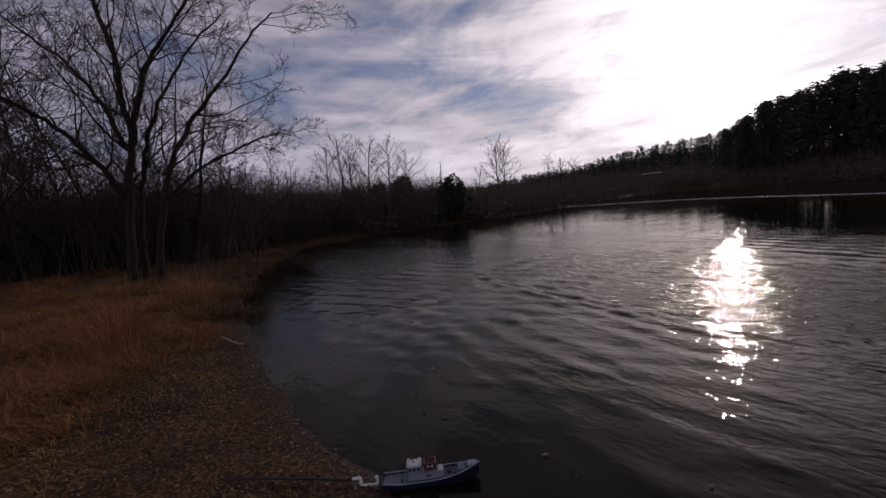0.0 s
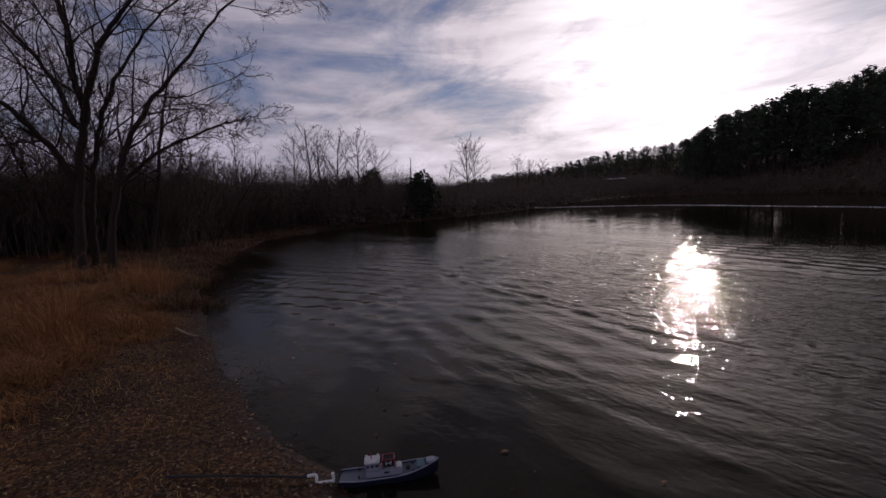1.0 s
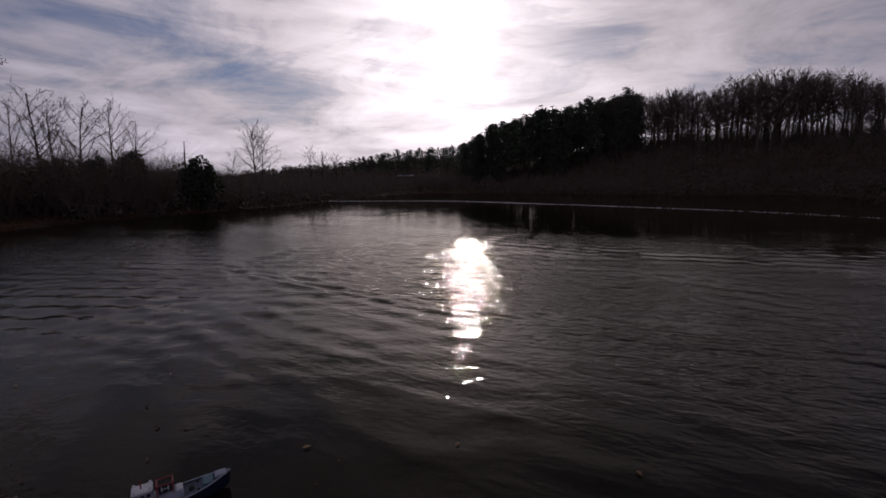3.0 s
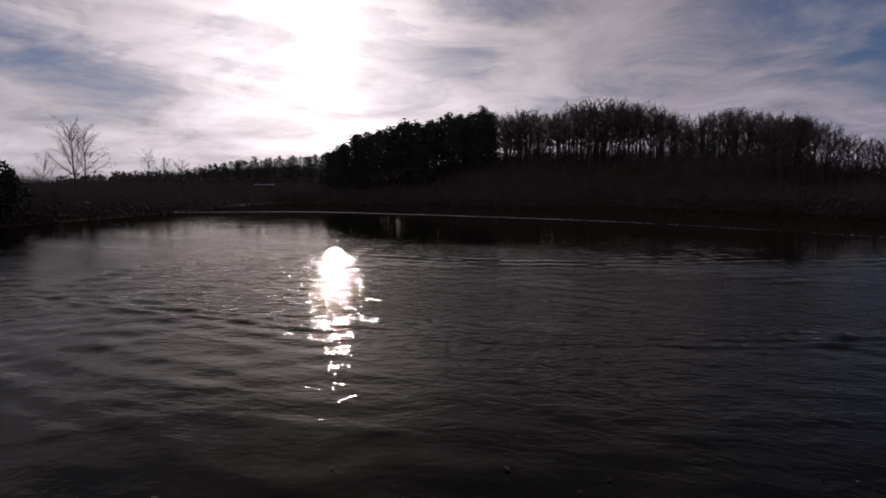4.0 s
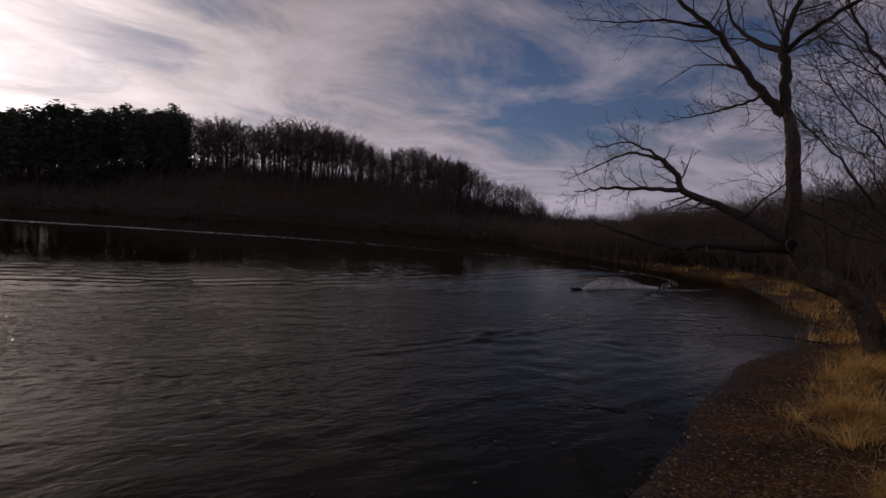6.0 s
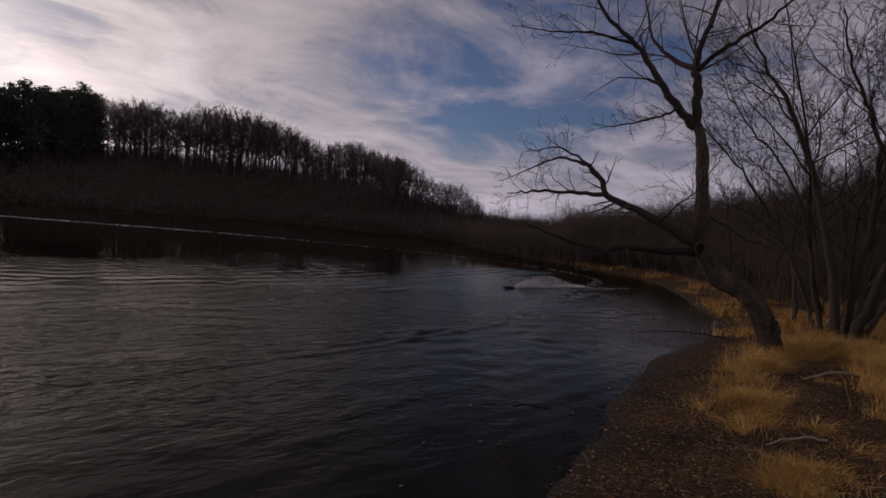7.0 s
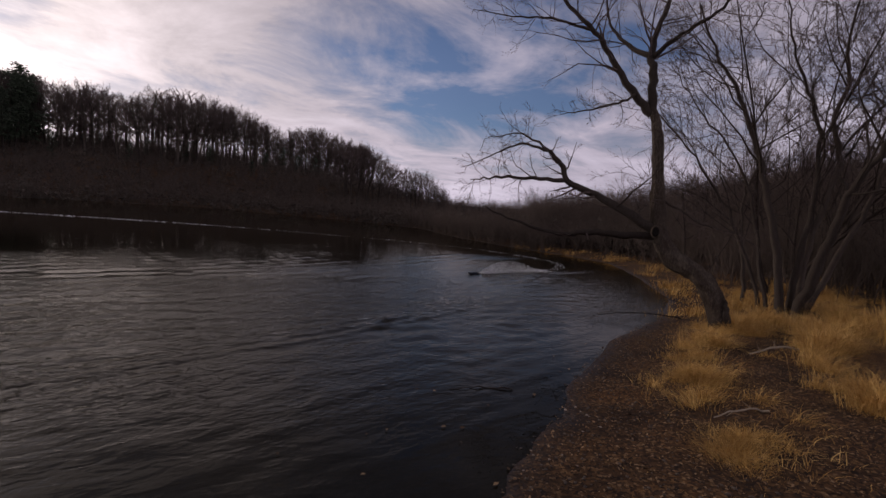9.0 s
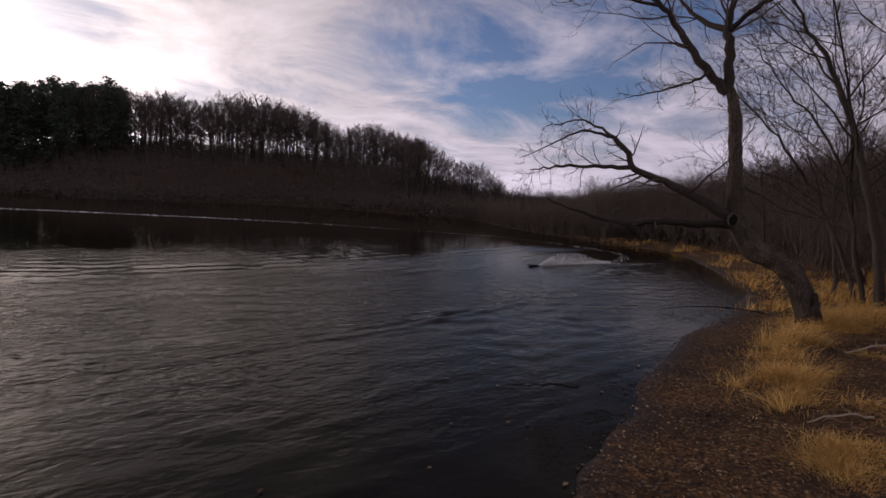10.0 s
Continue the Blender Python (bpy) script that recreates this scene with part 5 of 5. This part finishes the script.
def tug_boat():
    tug = new("model_tugboat")
    L = 0.66
    sheer = lambda u: 0.050 + 0.055 * max(0, (u - 0.45) / 0.55) ** 1.8 + 0.012 * max(0, 0.2 - u) / 0.2
    me, rows = hull_mesh(L, 0.17, -0.045, sheer, NAVY)
    part("hull", me, NAVY, tug, "navy blue rounded hull")
    # deck set a little under the sheer
    v, f, n = [], [], 0
    for i, row in enumerate(rows):
        (x, y0, z0), (_, y1, z1) = row[0], row[-1]
        v += [(x, y0 * 0.93, z0 - 0.010), (x, y1 * 0.93, z1 - 0.010)]
    f = [(2 * i, 2 * i + 1, 2 * i + 3, 2 * i + 2) for i in range(len(rows) - 1)]
    part("deck", mesh_of("deck", v, f, GREY), GREY, tug, "weathered grey deck")
    # pale bulwark strip down both sides
    for k, name in ((0, "bulwark"), (-1, "bulwark")):
        pts = [Vector(r[k]) for r in rows]
        limb = (np.array([tuple(p) for p in pts]), np.full(len(pts), 0.0055))
        part(name, limbs_mesh(name, [limb], PALE, 6), PALE, tug)
    part("bow_plate", box(0.295, 0, 0.104, 0.07, 0.075, 0.012, 0.004, 0.85), PALE, tug, "pale grey raised bow plate")
    part("bow_step", box(0.225, 0, 0.078, 0.06, 0.10, 0.016, 0.004), TEAL, tug, "dull teal step")
    part("winch", box(0.135, 0.0, 0.062, 0.03, 0.05, 0.028, 0.008), BLACK, tug)
    part("deck_house", box(-0.03, 0, 0.068, 0.25, 0.105, 0.052, 0.006, 0.96), PALE, tug, "lavender-grey deck house")
    house = part("wheelhouse", box(-0.105, 0, 0.124, 0.095, 0.09, 0.066, 0.006, 0.95), PALE, tug, "pale wheelhouse with dark windows")
    for y in (-0.0455, 0.0455):
        for x in (-0.135, -0.105, -0.075):
            part("window", box(x, y, 0.132, 0.02, 0.003, 0.022, 0.001, 1.0, 1), BLACK, house, "dark window")
    for y in (-0.024, 0.0, 0.024):
        part("window", box(-0.0575, y, 0.132, 0.003, 0.017, 0.022, 0.001, 1.0, 1), BLACK, house, "dark window")
        part("window", box(-0.1525, y, 0.132, 0.003, 0.017, 0.022, 0.001, 1.0, 1), BLACK, house, "dark window")
    part("roof", box(-0.105, 0, 0.161, 0.105, 0.10, 0.010, 0.004), WHITE, tug, "white wheelhouse roof")
    for x, y in ((-0.145, -0.038), (-0.145, 0.038), (-0.065, -0.038), (-0.065, 0.038)):
        part("roof_light", box(x, y, 0.174, 0.016, 0.016, 0.018, 0.005), WHITE, tug)
    part("mast", pipe_mesh([(-0.11, 0, 0.16), (-0.11, 0, 0.20), (-0.112, 0, 0.225)], 0.0035, RED, "mast"), RED, tug, "thin red mast")
    # red gantry with a white cross frame behind the wheelhouse
    for y in (-0.04, 0.04):
        for x in (-0.035, 0.045):
            part("gantry_post", box(x, y, 0.130, 0.007, 0.007, 0.075, 0.001, 1, 1), RED, tug, "dark red post")
        part("gantry_rail", box(0.005, y, 0.168, 0.088, 0.007, 0.007, 0.001, 1, 1), RED, tug)
    for x in (-0.035, 0.045):
        part("gantry_rail", box(x, 0, 0.168, 0.007, 0.088, 0.007, 0.001, 1, 1), RED, tug)
    part("gantry_panel", box(0.005, 0, 0.130, 0.07, 0.055, 0.058, 0.003), BLACK, tug, "black box in the gantry")
    for x in (-0.012, 0.022):
        part("white_bar", box(x, -0.0295, 0.133, 0.006, 0.003, 0.034, 0.001, 1, 1), WHITE, tug)
    part("white_bar", box(0.005, -0.0295, 0.133, 0.03, 0.003, 0.006, 0.001, 1, 1), WHITE, tug)
    part("white_locker", box(0.075, 0.0, 0.094, 0.035, 0.07, 0.016, 0.004), WHITE, tug, "white deck locker")
    part("side_port", box(-0.01, -0.0535, 0.075, 0.035, 0.003, 0.014, 0.001, 1, 1), BLACK, tug)
    part("side_port", box(-0.01, 0.0535, 0.075, 0.035, 0.003, 0.014, 0.001, 1, 1), BLACK, tug)
    for u in (-0.2, 0.17):
        for y in (-0.05, 0.05):
            part("bollard", box(u, y, 0.062, 0.012, 0.012, 0.03, 0.004), BLACK, tug)
    part("stern_fender", pipe_mesh([(-0.325, -0.07, 0.045), (-0.345, -0.03, 0.045), (-0.345, 0.03, 0.045), (-0.325, 0.07, 0.045)], 0.014, BLACK, "stern_fender"), BLACK, tug, "black rubber fender")
    part("rudder_arm", box(-0.345, 0.0, -0.004, 0.02, 0.012, 0.07, 0.003), WHITE, tug, "white rudder post")
    tug.matrix_world = Matrix.LocRotScale((-2.455, 1.375, 0.004), Euler((radians(1.5), radians(-1.5), math.atan2(0.53, 0.33))), (0.94, 0.85, 0.84))
    tagged(tug, "navy and grey model tugboat with white wheelhouse afloat by the shore", "model boat")


tug_boat()


def boat_hook():
    hook = new("boat_hook")
    zs = lambda x, y: max(0.0, ground_at(x, y)) + 0.02
    part("pole", pipe_mesh([(-3.25, 0.22, zs(-3.25, 0.22)), (-2.98, 0.60, zs(-2.98, 0.60) + 0.005), (-2.735, 0.955, 0.05)], 0.008, BLACK, "pole"), BLACK, hook, "dark wooden pole")
    part("pvc_crook", pipe_mesh([(-2.745, 0.945, 0.055), (-2.715, 0.985, 0.060), (-2.700, 0.985, 0.02), (-2.690, 1.000, 0.012), (-2.645, 1.065, 0.018), (-2.637, 1.075, 0.025), (-2.638, 1.070, 0.075)], 0.0105, PVC, "pvc_crook", 12, 5), PVC, hook, "bent white plastic pipe end")
    tagged(hook, "dark pole with bent white pipe hook lying at the water's edge", "boat hook")


boat_hook()


def racing_boat():
    rc = new("racing_boat")
    for y in (-0.085, 0.085):
        me, _ = hull_mesh(0.72, 0.07, -0.03, lambda u: 0.035 + 0.02 * u, NAVY, 14, 7, 0.35)
        h = part("hull", me, NAVY, rc, "slim dark float")
        h.location = (0, y, 0)
    part("deck", box(-0.06, 0, 0.045, 0.5, 0.16, 0.018, 0.006), BLACK, rc)
    part("canopy", box(-0.05, 0, 0.072, 0.24, 0.085, 0.045, 0.018, 0.7, 3), NAVY, rc, "low rounded canopy")
    part("fin", box(-0.3, 0, 0.085, 0.05, 0.006, 0.06, 0.002), BLACK, rc)
    rc.matrix_world = Matrix.LocRotScale((*BOAT_AT, 0.02), Euler((0, radians(-4), BOAT_TURN)), (0.55, 0.55, 0.55))
    tagged(rc, "small dark twin-hulled racing model throwing spray on the lake", "model boat")


racing_boat()


# ---- single plants and far things ----
def cedar(seed, height, width):
    """A rounded dense evergreen, with foliage to the ground."""
    rng = np.random.default_rng(seed)
    tree = new("cedar_bush")
    n = 2600
    d = rng.normal(0, 1, (n, 3))
    d /= np.linalg.norm(d, axis=1)[:, None]
    rr = rng.random(n) ** 0.35 * (1 + 0.14 * np.sin(d[:, 0] * 5 + d[:, 2] * 7) + 0.1 * np.sin(d[:, 1] * 9))
    c = d * rr[:, None] * np.array([width / 2, width / 2, height * 0.44]) + np.array([0, 0, height * 0.55])
    v = (c[:, None] + rng.normal(0, 0.075, (n, 4, 3))).reshape(-1, 3)
    m = np.arange(n) * 4
    f = np.concatenate([np.stack([m, m + 1, m + 2], 1), np.stack([m, m + 2, m + 3], 1), np.stack([m, m + 3, m + 1], 1), np.stack([m + 1, m + 3, m + 2], 1)])
    trunk = grow(rng, (0, 0, -0.2), (0, 0, 1), height * 0.8, 0.1, 5, 0.02, 0.0)
    part("trunk", limbs_mesh("trunk", [trunk], BARK_DARK, 6), BARK_DARK, tree)
    part("crown", mesh_of("crown", v, f, NEEDLE), NEEDLE, tree, "dense dark evergreen foliage")
    return tree


for az, d, h, w in ((-54.6, 33, 3.3, 2.3), (-60.6, 40, 3.7, 2.0), (-63.6, 38, 3.2, 1.8), (-66.8, 38, 2.9, 2.2), (-80, 30, 3.0, 2.2)):
    x, y = polar(az, d)
    stand(cedar(int(-az * 10), h, w), x, y, "dark rounded evergreen bush on the lake shore", group="evergreens on the shore")
x, y = polar(-55.8, 34)
snag = new("dead_snag")
rs = np.random.default_rng(77)
spire = grow(rs, (0, 0, -0.2), (0.02, 0, 1), 4.6, 0.11, 8, 0.03, 0.02)
part("trunk", limbs_mesh("trunk", [spire] + sprout(rs, spire, 4, 0.09, 60, 0.6, 3, 0.1, 0.05), BARK_DARK, 6), BARK_DARK, snag)
stand(snag, x, y, "thin broken dead snag beside the evergreen")


def shed():
    x, y = polar(-31.5, 112)
    z = ground_at(x, y)
    hut = new("lakeside_shed")
    part("wall", box(0, 0, 0.8, 4.2, 2.6, 1.8, 0.02), BARK_DARK, hut, "dark board walls")
    bm = bmesh.new()
    vs = [bm.verts.new(p) for p in ((-2.3, -1.6, 1.65), (2.3, -1.6, 1.65), (2.3, 0, 2.15), (-2.3, 0, 2.15), (-2.3, 1.6, 1.65), (2.3, 1.6, 1.65),
                                    (-2.3, -1.6, 1.58), (2.3, -1.6, 1.58), (2.3, 0, 2.08), (-2.3, 0, 2.08), (-2.3, 1.6, 1.58), (2.3, 1.6, 1.58))]
    for q in ((0, 1, 2, 3), (3, 2, 5, 4), (7, 6, 9, 8), (8, 9, 10, 11), (0, 6, 7, 1), (5, 11, 10, 4), (0, 3, 9, 6), (3, 4, 10, 9), (1, 7, 8, 2), (2, 8, 11, 5)):
        bm.faces.new([vs[i] for i in q])
    part("roof", bm, PALE, hut, "pale metal roof")
    part("door", box(0.6, -1.31, 0.75, 0.85, 0.04, 1.6, 0.01), BARK, hut)
    hut.matrix_world = Matrix.LocRotScale((x, y, z + 0.1), Euler((0, 0, radians(25))), (0.9, 0.9, 0.62))
    tagged(hut, "small far shed with a pale roof among the trees", "shed")


shed()


# ---- sticks and stranded branches ----
def fallen(name, points, r0, r1, mat, label, seed, forks=3, category="branch"):
    rng = np.random.default_rng(seed)
    ob = new(name)
    c = np.array(points[0])
    limb = bent([np.array(p) - c for p in points], r0, r1, rng, 4, 0.006)
    part("stem", limbs_mesh("stem", [limb], mat, 6), mat, ob)
    for shoot in sprout(rng, limb, forks, 0.35, 45, 0.3, 3, 0.12, 0.05, 0.6, 0.003):
        part("side_shoot", limbs_mesh("side_shoot", [shoot], mat, 5), mat, ob)
    ob.location = c
    tagged(ob, label, category)


def on_ground(x, y, up=0.02):
    return (x, y, max(ground_at(x, y), -0.02) + up)


fallen("driftwood_stick", [on_ground(-7.45, 0.86), on_ground(-7.1, 0.92, 0.04), on_ground(-6.75, 1.02, 0.05)], 0.022, 0.012, ASH, "pale driftwood stick on the pebbly shore", 1, 1)
fallen("stranded_branch", [on_ground(9.0, 4.1, 0.05), on_ground(8.6, 4.35, 0.16), (8.1, 4.75, 0.14), (7.6, 5.1, 0.04)], 0.015, 0.004, BARK_DARK, "twiggy dark branch hanging over the bank", 3, 7)
fallen("sunken_stick", [(3.55, 3.2, 0.012), (3.25, 3.4, 0.015), (2.95, 3.5, 0.008)], 0.007, 0.004, BARK_DARK, "dark stick floating near the beach", 4, 0)
fallen("fallen_branch", [on_ground(7.9, 1.95), on_ground(7.5, 2.1, 0.06), on_ground(7.0, 2.25, 0.04)], 0.02, 0.008, ASH, "pale fallen branch across the trodden path", 5, 2)
fallen("fallen_branch", [on_ground(4.9, 1.35), on_ground(4.75, 1.5, 0.04), on_ground(4.45, 1.62)], 0.010, 0.005, ASH, "bleached twig lying in the grass", 6, 2)
fallen("fallen_branch", [on_ground(-5.2, -1.3), on_ground(-5.8, -1.2, 0.05), on_ground(-6.5, -1.0, 0.05)], 0.014, 0.006, ASH, "pale broken branch in rusty grass", 7, 2)

r8 = np.random.default_rng(18)
fl = np.concatenate([beach(r8, 110, -6, 6, 1.0, 4.5, -1.6, -0.05), np.array([[0.47, 2.8], [0.28, 2.64]])])
v, f = litter(r8, fl, 0.026)
v[:, 2] = 0.012 + (np.arange(len(v)) % 4 % 2) * 0.006 + np.repeat(water_height(fl[:, 0], fl[:, 1]), 4)
stuff("floating_leaves", (v, f), LITTER, "few brown leaves floating on the shallows", "leaves")
